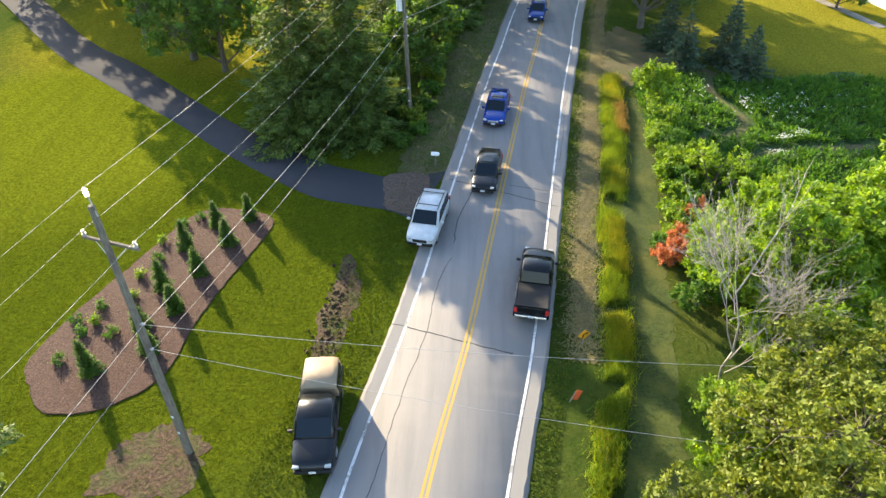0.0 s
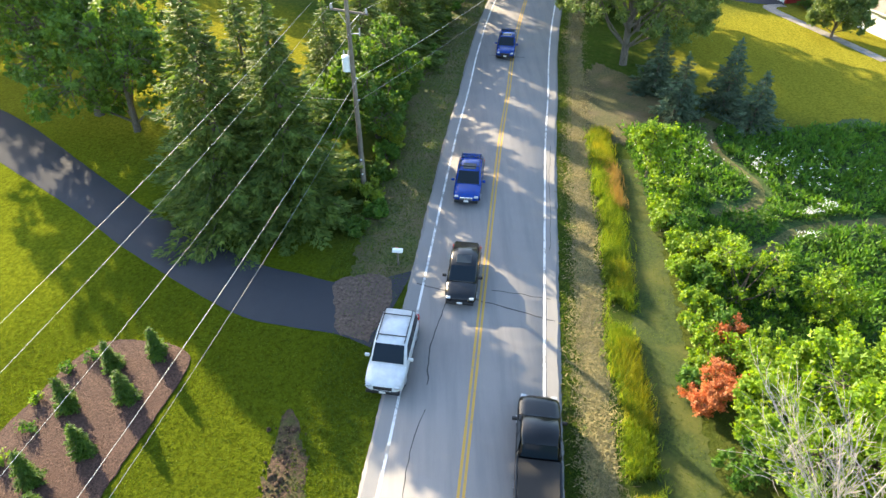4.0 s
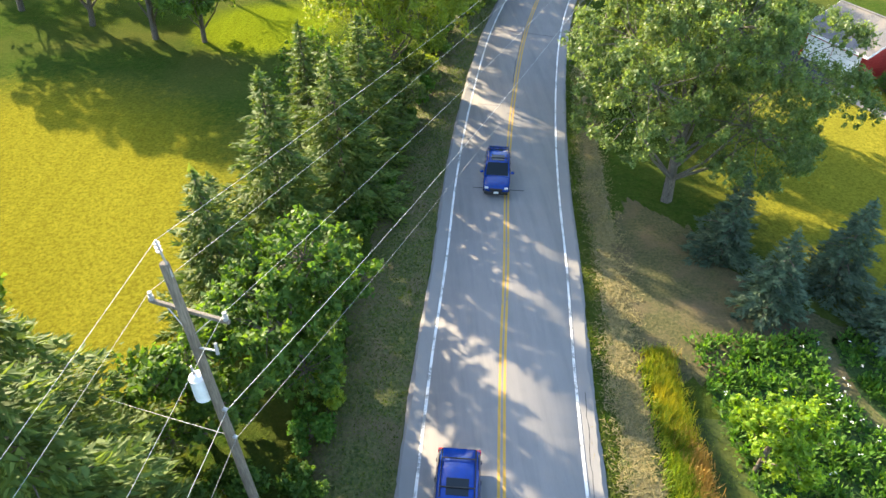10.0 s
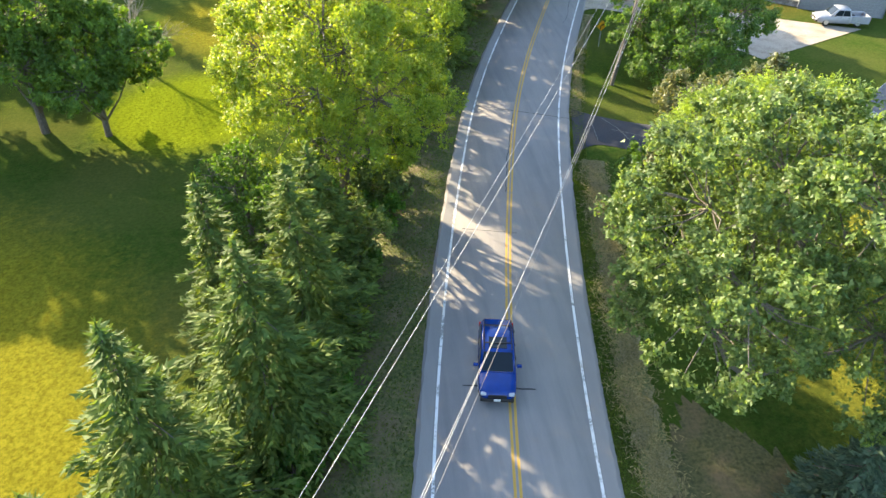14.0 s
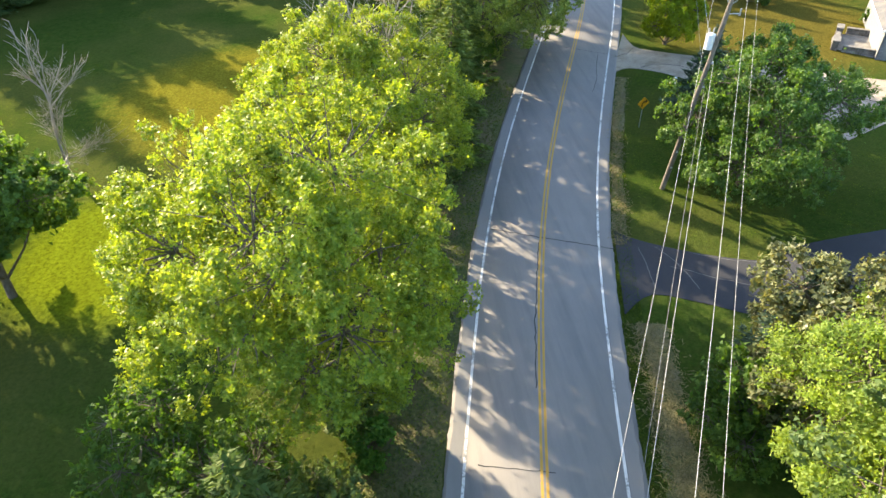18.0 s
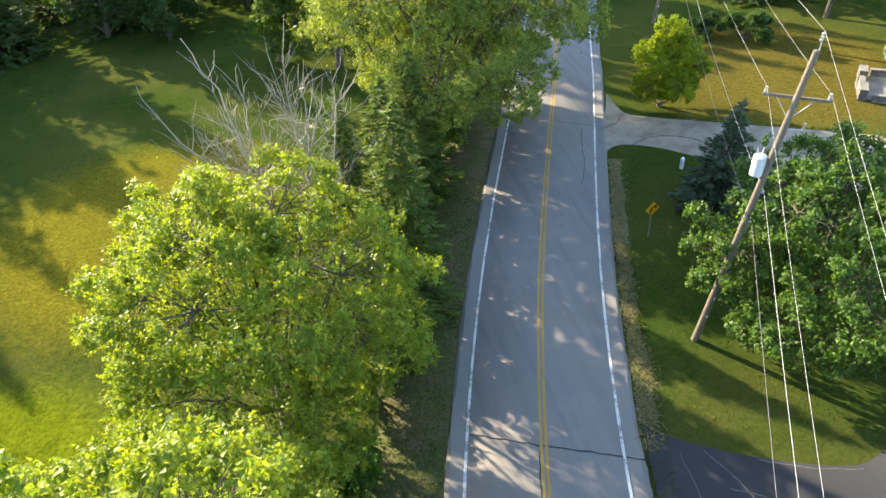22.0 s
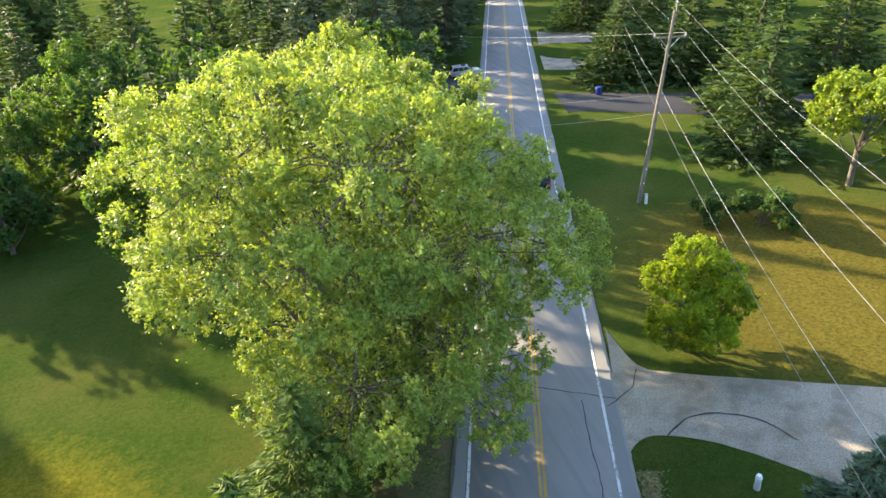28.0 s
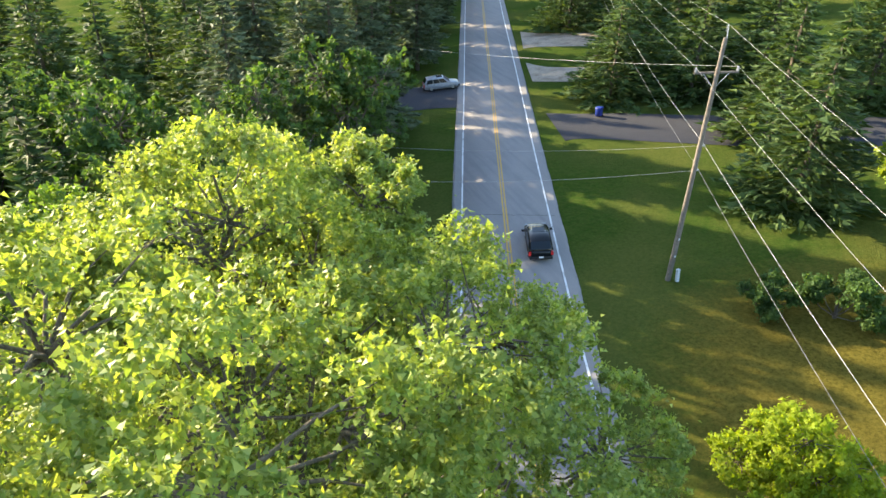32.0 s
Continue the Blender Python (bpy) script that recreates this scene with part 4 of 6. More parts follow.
deciduous("maple_tree", 24.5, 27.5, 10.0, 9.5, M_YOUNG, "broad bright green maple with a rounded crown", 122, 20000, 0.24, 0.06, 30)
bare_tree("dead_tree", 14.0, 21.4, 11.6, 6.6, "grey leafless shrub-like dead tree among maples", 133, stout=0.085)
deciduous("pine_tree", 16.5, 14.5, 10.0, 10.0, M_PINE, "yellow-green pine with dense needle tufts", 124, 46000, 0.16, 0.1, 44)
deciduous("pine_tree", 11.5, 11.0, 6.5, 7.0, M_PINE, "yellow-green pine with dense needle tufts", 125, 26000, 0.16, 0.1, 30)
deciduous("maple_tree", 14.0, 17.0, 4.6, 5.5, M_YOUNG, "pale green tree beside the pines", 126, 9000, 0.2, 0.1, 20)
deciduous("maple_tree", 34.2, 133.4, 7.8, 6.4, M_GOLD, "young bright yellow-green maple on the lawn", 130, 26000, 0.17, 0.02, 34, lobe=0.36)
shrub("dark_shrub", 48.6, 144.4, 3.0, 6.2, M_WOOD, "rounded dark green clipped shrub on the lawn", 131, 9000, 0.19)
shrub("dark_shrub", 45.4, 146.8, 2.2, 4.2, M_WOOD, "low dark green shrub on the lawn", 132, 5000, 0.19)
deciduous("broadleaf_tree", 59.5, 147.0, 10.5, 11.0, M_MAPLE, "bright green tree with a short trunk on the lawn", 133, 16000, 0.3, 0.2)
spruce("blue_spruce", 31.2, 119.2, 7.6, 5.0, M_BLUE, "dark blue-green spruce beside the gravel drive", 134, 1.6)
spruce("blue_spruce", 31.6, 115.4, 5.6, 5.2, M_BLUE, "dark blue-green spruce beside the gravel drive", 135, 1.6)
deciduous("broadleaf_tree", 29.6, 107.2, 11.0, 13.2, M_ROUND, "rounded deep green tree beside the pole", 136, 70000, 0.17, 0.06, 34)
for i, (x, y, h, w) in enumerate([(57.5, 157, 15, 12), (65, 168, 15, 12), (72, 178, 16, 12), (62, 190, 13, 14), (58.5, 186.5, 12, 11), (70, 199, 15, 14), (67, 183, 14, 13), (81, 172, 17, 14), (72, 222, 15, 14), (78, 214, 16, 14), (84, 190, 16, 12), (76, 206, 14, 11), (92, 220, 16, 12), (84, 236, 16, 12), (75, 150, 14, 12)]):
    spruce("spruce_tree", x, y, h, w, M_DARKSPRUCE, "large dark conifer beside a shaded drive", 140 + i, 0.4, size=0.75)
for i, (x, y, h, w) in enumerate([(43.0, 79.5, 6, 6.5)]):
    deciduous("broadleaf_tree", x, y, h, w, M_OAK, "green tree at the lawn's edge", 160 + i, 11000, 0.28, 0.1)


# ---- vehicles ----
def paint(name, colour, rough=0.22, metal=0.0):
    m, t, p = nodes(name)
    link(t, ramp(t, noise_node(t, 2.5, 5), 0.3, 0.75, tuple(v * 0.85 for v in colour), tuple(min(1, v * 1.12) for v in colour)), p.inputs["Base Color"])
    p.inputs["Roughness"].default_value, p.inputs["Metallic"].default_value = rough, metal
    p.inputs["Coat Weight"].default_value, p.inputs["Coat Roughness"].default_value = 0.1, 0.15
    p.inputs["Specular IOR Level"].default_value = 0.35
    return m


P_BLACK = paint("black_car_paint", (0.003, 0.0036, 0.004))
P_DARK = paint("charcoal_car_paint", (0.006, 0.0075, 0.0095))
P_BLUE = paint("bright_blue_car_paint", (0.002, 0.036, 0.24))
P_NAVY = paint("deep_blue_car_paint", (0.002, 0.03, 0.19))
P_WHITE = paint("white_car_paint", (0.5, 0.52, 0.53), 0.3, 0.0)
P_SILVER = paint("silver_car_paint", (0.26, 0.275, 0.3), 0.35, 0.1)
P_TAN = plain("tan_topper_shell", (0.24, 0.18, 0.115), 0.6)
M_TYRE = plain("black_rubber", (0.008, 0.008, 0.008), 0.9)
M_RIM = plain("alloy_rim", (0.5, 0.5, 0.5), 0.3, 0.9)
M_TRIM = plain("black_plastic", (0.006, 0.006, 0.007), 0.6)
M_CHROME = plain("chrome", (0.7, 0.7, 0.7), 0.15, 1.0)
M_TAIL = plain("red_lamp_lens", (0.5, 0.015, 0.012), 0.2, 0, 0.6)
M_HEAD = plain("clear_lamp_lens", (0.35, 0.37, 0.38), 0.1, 0, 0.8)
M_PLATE = plain("plate_white", (0.65, 0.65, 0.65), 0.5)
M_TONNEAU = plain("tonneau_vinyl", (0.01, 0.009, 0.008), 0.8)


def glass_material():
    m, t, p = nodes("sky_tinted_car_glass")
    # faint blue in the base colour stands in for reflected sky
    p.inputs["Base Color"].default_value = (0.008, 0.014, 0.02, 1)
    p.inputs["Roughness"].default_value, p.inputs["Metallic"].default_value, p.inputs["Coat Weight"].default_value = 0.08, 0.0, 0.0
    p.inputs["Specular IOR Level"].default_value = 0.25
    return m


M_CARGLASS = glass_material()


def loft(stations):
    """A shell through mirrored cross-sections (y, [(x, z), ...]) from the sill up to the middle."""
    bm = bmesh.new()
    rings = []
    for y, prof in stations:
        ring = [bm.verts.new((-x, y, z)) for x, z in prof] + [bm.verts.new((x, y, z)) for x, z in reversed(prof)]
        rings.append(ring)
    n = len(rings[0])
    for r0, r1 in zip(rings, rings[1:]):
        for k in range(n):
            bm.faces.new((r0[k], r0[(k + 1) % n], r1[(k + 1) % n], r1[k]))
    bm.faces.new(list(reversed(rings[0])))
    bm.faces.new(rings[-1])
    bmesh.ops.recalc_face_normals(bm, faces=bm.faces)
    for f in bm.faces:
        f.smooth = len(f.verts) == 4
    return bm


def section(w, low, top, crown=0.04):
    return [(w * 0.86, low), (w * 0.98, low + 0.12), (w, low + (top - low) * 0.5), (w * 0.985, top - 0.1), (w * 0.93, top - 0.02), (w * 0.6, top + crown * 0.6), (w * 0.05, top + crown)]


def quad(bm, corners, thick=0.012):
    """A thin pane through four corners, outer side first."""
    c = [Vector(v) for v in corners]
    nrm = (c[1] - c[0]).cross(c[3] - c[0]).normalized() * thick
    a = [bm.verts.new(v + nrm) for v in c]
    b = [bm.verts.new(v - nrm) for v in c]
    bm.faces.new(a)
    bm.faces.new(list(reversed(b)))
    for i in range(4):
        j = (i + 1) % 4
        bm.faces.new((a[i], b[i], b[j], a[j]))
    return bm


def wheel_parts(car, x, y, r):
    bm = rod(bmesh.new(), (x - 0.11, y, r), (x + 0.11, y, r), r, sides=20)
    bmesh.ops.bevel(bm, geom=[e for e in bm.edges if abs(e.verts[0].co.x - e.verts[1].co.x) < 0.01], offset=0.04, segments=2, affect="EDGES")
    tyre = part("wheel", bm, M_TYRE, car)
    out = 0.115 if x > 0 else -0.115
    bm = rod(bmesh.new(), (x + out * 0.7, y, r), (x + out * 1.05, y, r), r * 0.62, sides=16)
    for k in range(5):
        a = 2 * math.pi * k / 5
        box(bm, (x + out * 1.06, y + math.cos(a) * r * 0.33, r + math.sin(a) * r * 0.33), (0.02, 0.05, r * 0.55), turn=Matrix.Rotation(a, 4, "X"))
    part("rim", bm, M_RIM, tyre, "five-spoke alloy rim")


def vehicle(name, m, label, kind, body_paint, L, W, H, group="", roof_paint=None, rails=False, bed_cover=None, topper=False, bar=False):
    """A car, sport utility or pickup; it faces +y."""
    car = thing(name, m, label, "pickup truck" if kind == "pickup" else "car", group)
    h, w = L / 2, W / 2
    belt = H * (0.6 if kind != "sedan" else 0.62)
    nose = belt * 0.92
    hood = (0.24 if kind != "suv" else 0.26) * L
    low = 0.3 if kind == "pickup" else 0.22
    cowl = h - hood
    cab_end = {"suv": -h + 0.22, "sedan": -h + 0.55, "pickup": -h + L * 0.36}[kind]
    rear_top = belt if kind != "sedan" else belt * 0.98
    stations = [(h - u, section(w * f, low + g, nose * k, 0.02 + 0.03 * f)) for u, f, g, k in ((0.0, 0.58, 0.2, 0.66), (0.05, 0.74, 0.12, 0.76), (0.14, 0.86, 0.06, 0.86), (0.32, 0.945, 0.02, 0.95), (0.6, 0.985, 0.0, 0.99))]
    stations += [(cowl + 0.15, section(w, low, belt * 0.965, 0.06)), (cowl - 0.4, section(w, low, belt, 0.02)), (0, section(w * 1.005, low, belt, 0.02)), (cab_end + 0.3, section(w, low, belt, 0.02))]
    if kind == "pickup":
        stations += [(cab_end, section(w, low, belt, 0.0))]
    else:
        stations += [(-h + u, section(w * f, low + g, rear_top * k, 0.03 * f)) for u, f, g, k in ((0.5, 0.985, 0.0, 1.0), (0.28, 0.95, 0.03, 0.985), (0.1, 0.87, 0.08, 0.94), (0.02, 0.74, 0.16, 0.82))]
    part("body", loft(stations), body_paint, car)
    # cabin
    wb, wt = w * 0.95, w * 0.83
    f0, f1 = cowl + 0.02, cowl - (0.75 if kind != "pickup" else 0.62)
    r1, r0 = {"suv": (cab_end + 0.25, cab_end - 0.1), "sedan": (cab_end + 1.0, cab_end + 0.1), "pickup": (cab_end + 0.3, cab_end + 0.03)}[kind]
    cab = loft([(f0, [(wb, belt - 0.06), (wb, belt - 0.04), (wb * 0.95, belt - 0.01), (wb * 0.5, belt), (0.02, belt)]), (f1, [(wb, belt - 0.06), (wb * 0.99, belt), (wt * 1.03, H - 0.1), (wt * 0.9, H - 0.02), (0.02, H)]), ((f1 + r1) / 2, [(wb, belt - 0.06), (wb * 0.99, belt), (wt * 1.05, H - 0.09), (wt * 0.92, H), (0.02, H + 0.02)]), (r1, [(wb * 0.97, belt - 0.06), (wb * 0.96, belt), (wt * 0.96, H - 0.12), (wt * 0.84, H - 0.04), (0.02, H - 0.02)]), (r0, [(wb * 0.93, belt - 0.06), (wb * 0.97, belt - 0.04), (wb * 0.9, belt), (wb * 0.5, belt), (0.02, belt)])])
    part("roof", cab, roof_paint or body_paint, car)

    def lerp(a, b, u):
        return tuple(p + (q - p) * u for p, q in zip(a, b))

    e = 0.015
    bl, tl = (wb * 0.86, f0 - 0.02, belt + 0.05 + e), (wt * 0.9, f1 + 0.03, H - 0.04 + e)
    part("windshield", quad(bmesh.new(), [(bl[0], bl[1], bl[2]), (tl[0], tl[1], tl[2]), (-tl[0], tl[1], tl[2]), (-bl[0], bl[1], bl[2])]), M_CARGLASS, car, "dark tinted windshield")
    bl, tl = (wb * 0.84, r0 - 0.01, belt + 0.1), (wt * 0.88, r1 - 0.02, H - 0.07 + e)
    part("rear_window", quad(bmesh.new(), [(-bl[0], bl[1], bl[2]), (-tl[0], tl[1], tl[2]), (tl[0], tl[1], tl[2]), (bl[0], bl[1], bl[2])]), M_CARGLASS, car)
    cuts = 2 if kind != "suv" else 3
    y_top = np.linspace(f1 - 0.06, r1 + 0.08, cuts + 1)
    y_low = np.linspace(f0 - 0.35, max(r0, cab_end) + 0.15, cuts + 1)
    for sx in (-1, 1):
        for k in range(cuts):
            a0, a1, b0, b1 = y_low[k] - 0.03, y_low[k + 1] + 0.03, y_top[k] - 0.03, y_top[k + 1] + 0.03
            part("side_window", quad(bmesh.new(), [(sx * (wb * 0.992 + e), a0, belt + 0.03), (sx * (wb * 0.992 + e), a1, belt + 0.03), (sx * (wt * 1.04 + e), b1, H - 0.13), (sx * (wt * 1.04 + e), b0, H - 0.13)]), M_CARGLASS, car)
            part("door_handle", box(bmesh.new(), (sx * (w + 0.012), (a0 + a1) / 2 - 0.3, belt - 0.14), (0.03, 0.2, 0.035), 0.008), M_TRIM if body_paint is not P_WHITE else body_paint, car)
        mir = box(bmesh.new(), (sx * (w + 0.13), f0 - 0.38, belt + 0.1), (0.24, 0.12, 0.17), 0.03)
        part("mirror", mir, body_paint if kind != "pickup" else M_TRIM, car)
        part("headlight", box(bmesh.new(), (sx * w * 0.72, h - 0.1, nose * 0.8), (w * 0.3, 0.2, 0.12), 0.04), M_HEAD, car, "clear headlight")
        part("tail_light", box(bmesh.new(), (sx * w * 0.87, -h + 0.06, rear_top * 0.8), (w * 0.2, 0.14, 0.34), 0.03), M_TAIL, car, "red tail light")
        if rails:
            bm = box(bmesh.new(), (sx * wt * 0.88, (f1 + r1) / 2, H + 0.04), (0.05, abs(f1 - r1) * 0.95, 0.04), 0.012)
            part("roof_rail", bm, M_TRIM if body_paint is not P_BLUE else P_BLACK, car)
        wheel_parts(car, sx * (w - 0.13), h - L * 0.19, 0.36 if kind != "pickup" else 0.41)
        wheel_parts(car, sx * (w - 0.13), -h + L * 0.21, 0.36 if kind != "pickup" else 0.41)
    part("grille", box(bmesh.new(), (0, h - 0.03, nose * 0.68), (w * 0.95, 0.08, 0.2), 0.02), M_CHROME if body_paint is P_BLUE else M_TRIM, car, "front grille")
    part("front_bumper", box(bmesh.new(), (0, h - 0.04, low + 0.2), (w * 1.72, 0.2, 0.2), 0.05), M_TRIM, car)
    part("rear_bumper", box(bmesh.new(), (0, -h + 0.02, low + 0.22), (w * 1.8, 0.22, 0.2), 0.05), M_CHROME if kind == "pickup" and not topper else M_TRIM, car)
    part("number_plate", box(bmesh.new(), (0, h + 0.07, low + 0.26), (0.32, 0.02, 0.15), 0.004), M_PLATE, car, "plain white number plate")
    part("number_plate", box(bmesh.new(), (0, -h - 0.1, low + 0.3), (0.32, 0.02, 0.15), 0.004), M_PLATE, car, "plain white number plate")
    if rails:
        for y in (f1 - 0.5, r1 + 0.5):
            part("roof_bar", box(bmesh.new(), (0, y, H + 0.055), (wt * 1.8, 0.06, 0.03), 0.01), M_TRIM, car)
    if kind == "suv" and body_paint is not P_WHITE:
        part("sunroof", box(bmesh.new(), (0, f1 - 0.55, H + 0.012), (wt * 1.15, 0.75, 0.03), 0.01), M_CARGLASS, car, "dark glass sunroof")
    if bar:
        part("light_bar", box(bmesh.new(), (0, f1 - 0.35, H + 0.06), (wt * 1.7, 0.22, 0.1), 0.03), M_TRIM, car, "dark roof light bar")
    if kind == "pickup":
        bm = bmesh.new()
        yb0, yb1 = -h + 0.03, cab_end - 0.02
        mid_y, ln = (yb0 + yb1) / 2, yb1 - yb0
        box(bm, (0, mid_y, low + 0.25), (W * 0.96, ln, 0.3), 0.03)
        for sx in (-1, 1):
            box(bm, (sx * (w - 0.07), mid_y, (low + belt) / 2 + 0.06), (0.14, ln, belt - low - 0.02), 0.035)
        box(bm, (0, yb0 + 0.05, (low + belt) / 2 + 0.06), (W * 0.93, 0.1, belt - low - 0.05), 0.025)
        part("bed", bm, body_paint, car, "open cargo bed with tailgate")
        if bed_cover:
            part("tonneau_cover", box(bmesh.new(), (0, mid_y, belt + 0.07), (W * 0.88, ln * 0.95, 0.05), 0.02), bed_cover, car, "dark soft tonneau cover")
        if topper:
            bm = loft([(yb1 - 0.01, [(w * 0.95, belt + 0.04), (w * 0.9, belt + 0.3), (w * 0.82, H - 0.06), (w * 0.6, H + 0.02), (0.02, H + 0.04)]), (mid_y, [(w * 0.95, belt + 0.04), (w * 0.9, belt + 0.3), (w * 0.82, H - 0.05), (w * 0.6, H + 0.03), (0.02, H + 0.05)]), (yb0 + 0.06, [(w * 0.95, belt + 0.04), (w * 0.9, belt + 0.3), (w * 0.82, H - 0.08), (w * 0.6, H), (0.02, H + 0.02)])])
            top = part("bed_topper", bm, P_TAN, car, "tan hard shell over the bed")
            part("topper_window", quad(bmesh.new(), [(-w * 0.7, yb0 + 0.03, belt + 0.12), (-w * 0.66, yb0 + 0.03, H - 0.14), (w * 0.66, yb0 + 0.03, H - 0.14), (w * 0.7, yb0 + 0.03, belt + 0.12)]), M_CARGLASS, top)
            for sx in (-1, 1):
                part("topper_window", quad(bmesh.new(), [(sx * w * 0.945, mid_y + ln * 0.38, belt + 0.16), (sx * w * 0.945, mid_y - ln * 0.38, belt + 0.16), (sx * w * 0.88, mid_y - ln * 0.38, H - 0.2), (sx * w * 0.88, mid_y + ln * 0.38, H - 0.2)]), M_CARGLASS, top)
    return car


def on_lane(y, off, towards):
    """A pose on the road; towards: it drives to the clip's start (True) or on."""
    p = beside(y, off)
    return pose(p[0], p[1], 0.03, 0, 0, heading(y) + (180 if towards else 0))


vehicle("pickup_truck", pose(-5.75, 18.3, -0.03, 0, 0, 180 + 6), "dark pickup with a tan bed topper, parked on grass", "pickup", P_DARK, 5.7, 2.0, 1.85, topper=True, roof_paint=P_DARK)
vehicle("white_sport_utility", pose(-1.75, 34.5, 0.01, 0, 0, 180 - 9), "white sport utility car with black roof rails, parked on the shoulder", "suv", P_WHITE, 5.0, 2.0, 1.75, rails=True)
vehicle("black_pickup_truck", on_lane(29.0, 3.25, False), "black pickup with a covered bed on the asphalt", "pickup", P_BLACK, 5.8, 2.03, 1.9, bed_cover=M_TONNEAU)
vehicle("dark_crossover", on_lane(40.4, -1.25, True), "dark grey crossover car with tinted glass and sunroof", "suv", P_DARK, 4.6, 1.85, 1.62)
vehicle("blue_sport_utility", on_lane(50.4, -1.85, True), "bright blue sport utility car with black roof rails", "suv", P_BLUE, 4.75, 1.9, 1.7, rails=True)
vehicle("navy_sport_utility", on_lane(75.2, -0.75, True), "deep blue sport utility car in the oncoming lane", "suv", P_NAVY, 4.6, 1.85, 1.68, rails=True)
vehicle("silver_sport_utility", pose(42.6, 201.9, 0.03, 0, 0, -100), "silver sport utility car waiting at a side road", "suv", P_SILVER, 4.7, 1.85, 1.65)
vehicle("black_crossover", on_lane(160.5, 2.2, False), "black crossover car with tinted glass and sunroof", "suv", P_BLACK, 4.6, 1.85, 1.6)
vehicle("silver_pickup_truck", pose(54.3, 120.8, 0.02, 0, 0, 78), "silver pickup parked on the gravel drive", "pickup", P_SILVER, 5.6, 2.0, 1.85)


# ---- utility poles and wires ----
M_PORCELAIN = plain("grey_porcelain", (0.3, 0.3, 0.3), 0.3)
M_TANK = plain("pale_grey_tank_paint", (0.6, 0.63, 0.65), 0.4)
M_GALV = plain("galvanised_steel", (0.42, 0.43, 0.44), 0.45, 0.6)


def utility_pole(foot, top, across_way, label, transformer=None, lamp_arm=False):
    """A leaning wooden pole with its crossarm, pins and insulators. Returns where its wires hang."""
    foot, top = Vector(foot), Vector(top)
    t = thing("utility_pole", Matrix.Translation(foot), label, "utility pole", "wooden utility poles")
    axis = top - foot
    me = tubes_mesh("pole", [([(0, 0, -0.1), tuple(axis * 0.5 + Vector((0.02, 0.01, 0))), tuple(axis)], [0.19, 0.155, 0.12])], 14)
    part("pole", me, M_POLE, t)
    part("pole_top", rod(bmesh.new(), axis - axis.normalized() * 0.02, axis + axis.normalized() * 0.03, 0.12, 0.09, 14), M_POLE, t)
    side = Vector((*across_way, 0)).normalized()
    pin = axis + axis.normalized() * 0.75
    bm = rod(bmesh.new(), axis - axis.normalized() * 0.4 + side * 0.12, pin, 0.03, 0.025)
    part("top_pin", bm, M_GALV, t)
    hang = [foot + pin]
    for k in range(3):
        part("insulator", rod(bmesh.new(), pin - axis.normalized() * (0.08 + 0.12 * k), pin - axis.normalized() * (0.14 + 0.12 * k), 0.085, 0.05, 12), M_PORCELAIN, t)
    arm = axis * 0.875
    yaw = Matrix.Rotation(math.atan2(side.y, side.x), 4, "Z")
    part("crossarm", box(bmesh.new(), arm + Vector((-side.y, side.x, 0)) * 0.2, (2.5, 0.1, 0.12), 0.012, yaw), M_POLE, t, "grey wooden crossarm")
    for s in (-1, 1):
        end = arm + side * s * 1.15 + Vector((0, 0, 0.06)) + Vector((-side.y, side.x, 0)) * 0.2
        bm = rod(bmesh.new(), end, end + Vector((0, 0, 0.12)), 0.07, 0.08, 10)
        rod(bm, end + Vector((0, 0, 0.12)), end + Vector((0, 0, 0.26)), 0.05, 0.06, 10)
        part("insulator", bm, M_PORCELAIN, t)
        hang.append(foot + end + Vector((0, 0, 0.26)))
        part("arm_brace", rod(bmesh.new(), arm + side * s * 0.75 + Vector((-side.y, side.x, 0)) * 0.2, axis * 0.82, 0.018), M_GALV, t)
    for f in (0.6, 0.5):
        p = axis * f + side * 0.2
        part("wire_bracket", box(bmesh.new(), p, (0.16, 0.12, 0.1), 0.02, yaw), M_GALV, t)
        hang.append(foot + p + side * 0.08)
    if transformer:
        c = axis * transformer + Vector((-side.x, -side.y, 0)) * 0.38
        bm = rod(bmesh.new(), c - Vector((0, 0, 0.45)), c + Vector((0, 0, 0.45)), 0.27, sides=20)
        rod(bm, c + Vector((0, 0, 0.45)), c + Vector((0, 0, 0.53)), 0.25, 0.12, 20)
        tank = part("transformer", bm, M_TANK, t, "pale grey transformer tank")
        for s in (-0.1, 0.12):
            b = rod(bmesh.new(), c + Vector((s, 0.05, 0.5)), c + Vector((s * 1.4, 0.1, 0.8)), 0.05, 0.03)
            part("bushing", b, M_PORCELAIN, tank)
        part("hanger", box(bmesh.new(), axis * transformer + Vector((-side.x, -side.y, 0)) * 0.16, (0.14, 0.12, 0.7), 0.01, yaw), M_GALV, t)
        a = axis * 0.79
        part("cutout_arm", rod(bmesh.new(), a, a + side * 0.7 + Vector((0, 0, 0.12)), 0.03), M_GALV, t)
        part("cutout", rod(bmesh.new(), a + side * 0.7, a + side * 0.72 + Vector((0, 0, 0.42)), 0.05, 0.04), M_PORCELAIN, t)
    for k, f in enumerate((0.12, 0.2)):
        part("tag", box(bmesh.new(), axis * f + Vector((0.0, -0.185, 0)), (0.1, 0.02, 0.14), 0.004), M_TANK, t)
    return hang


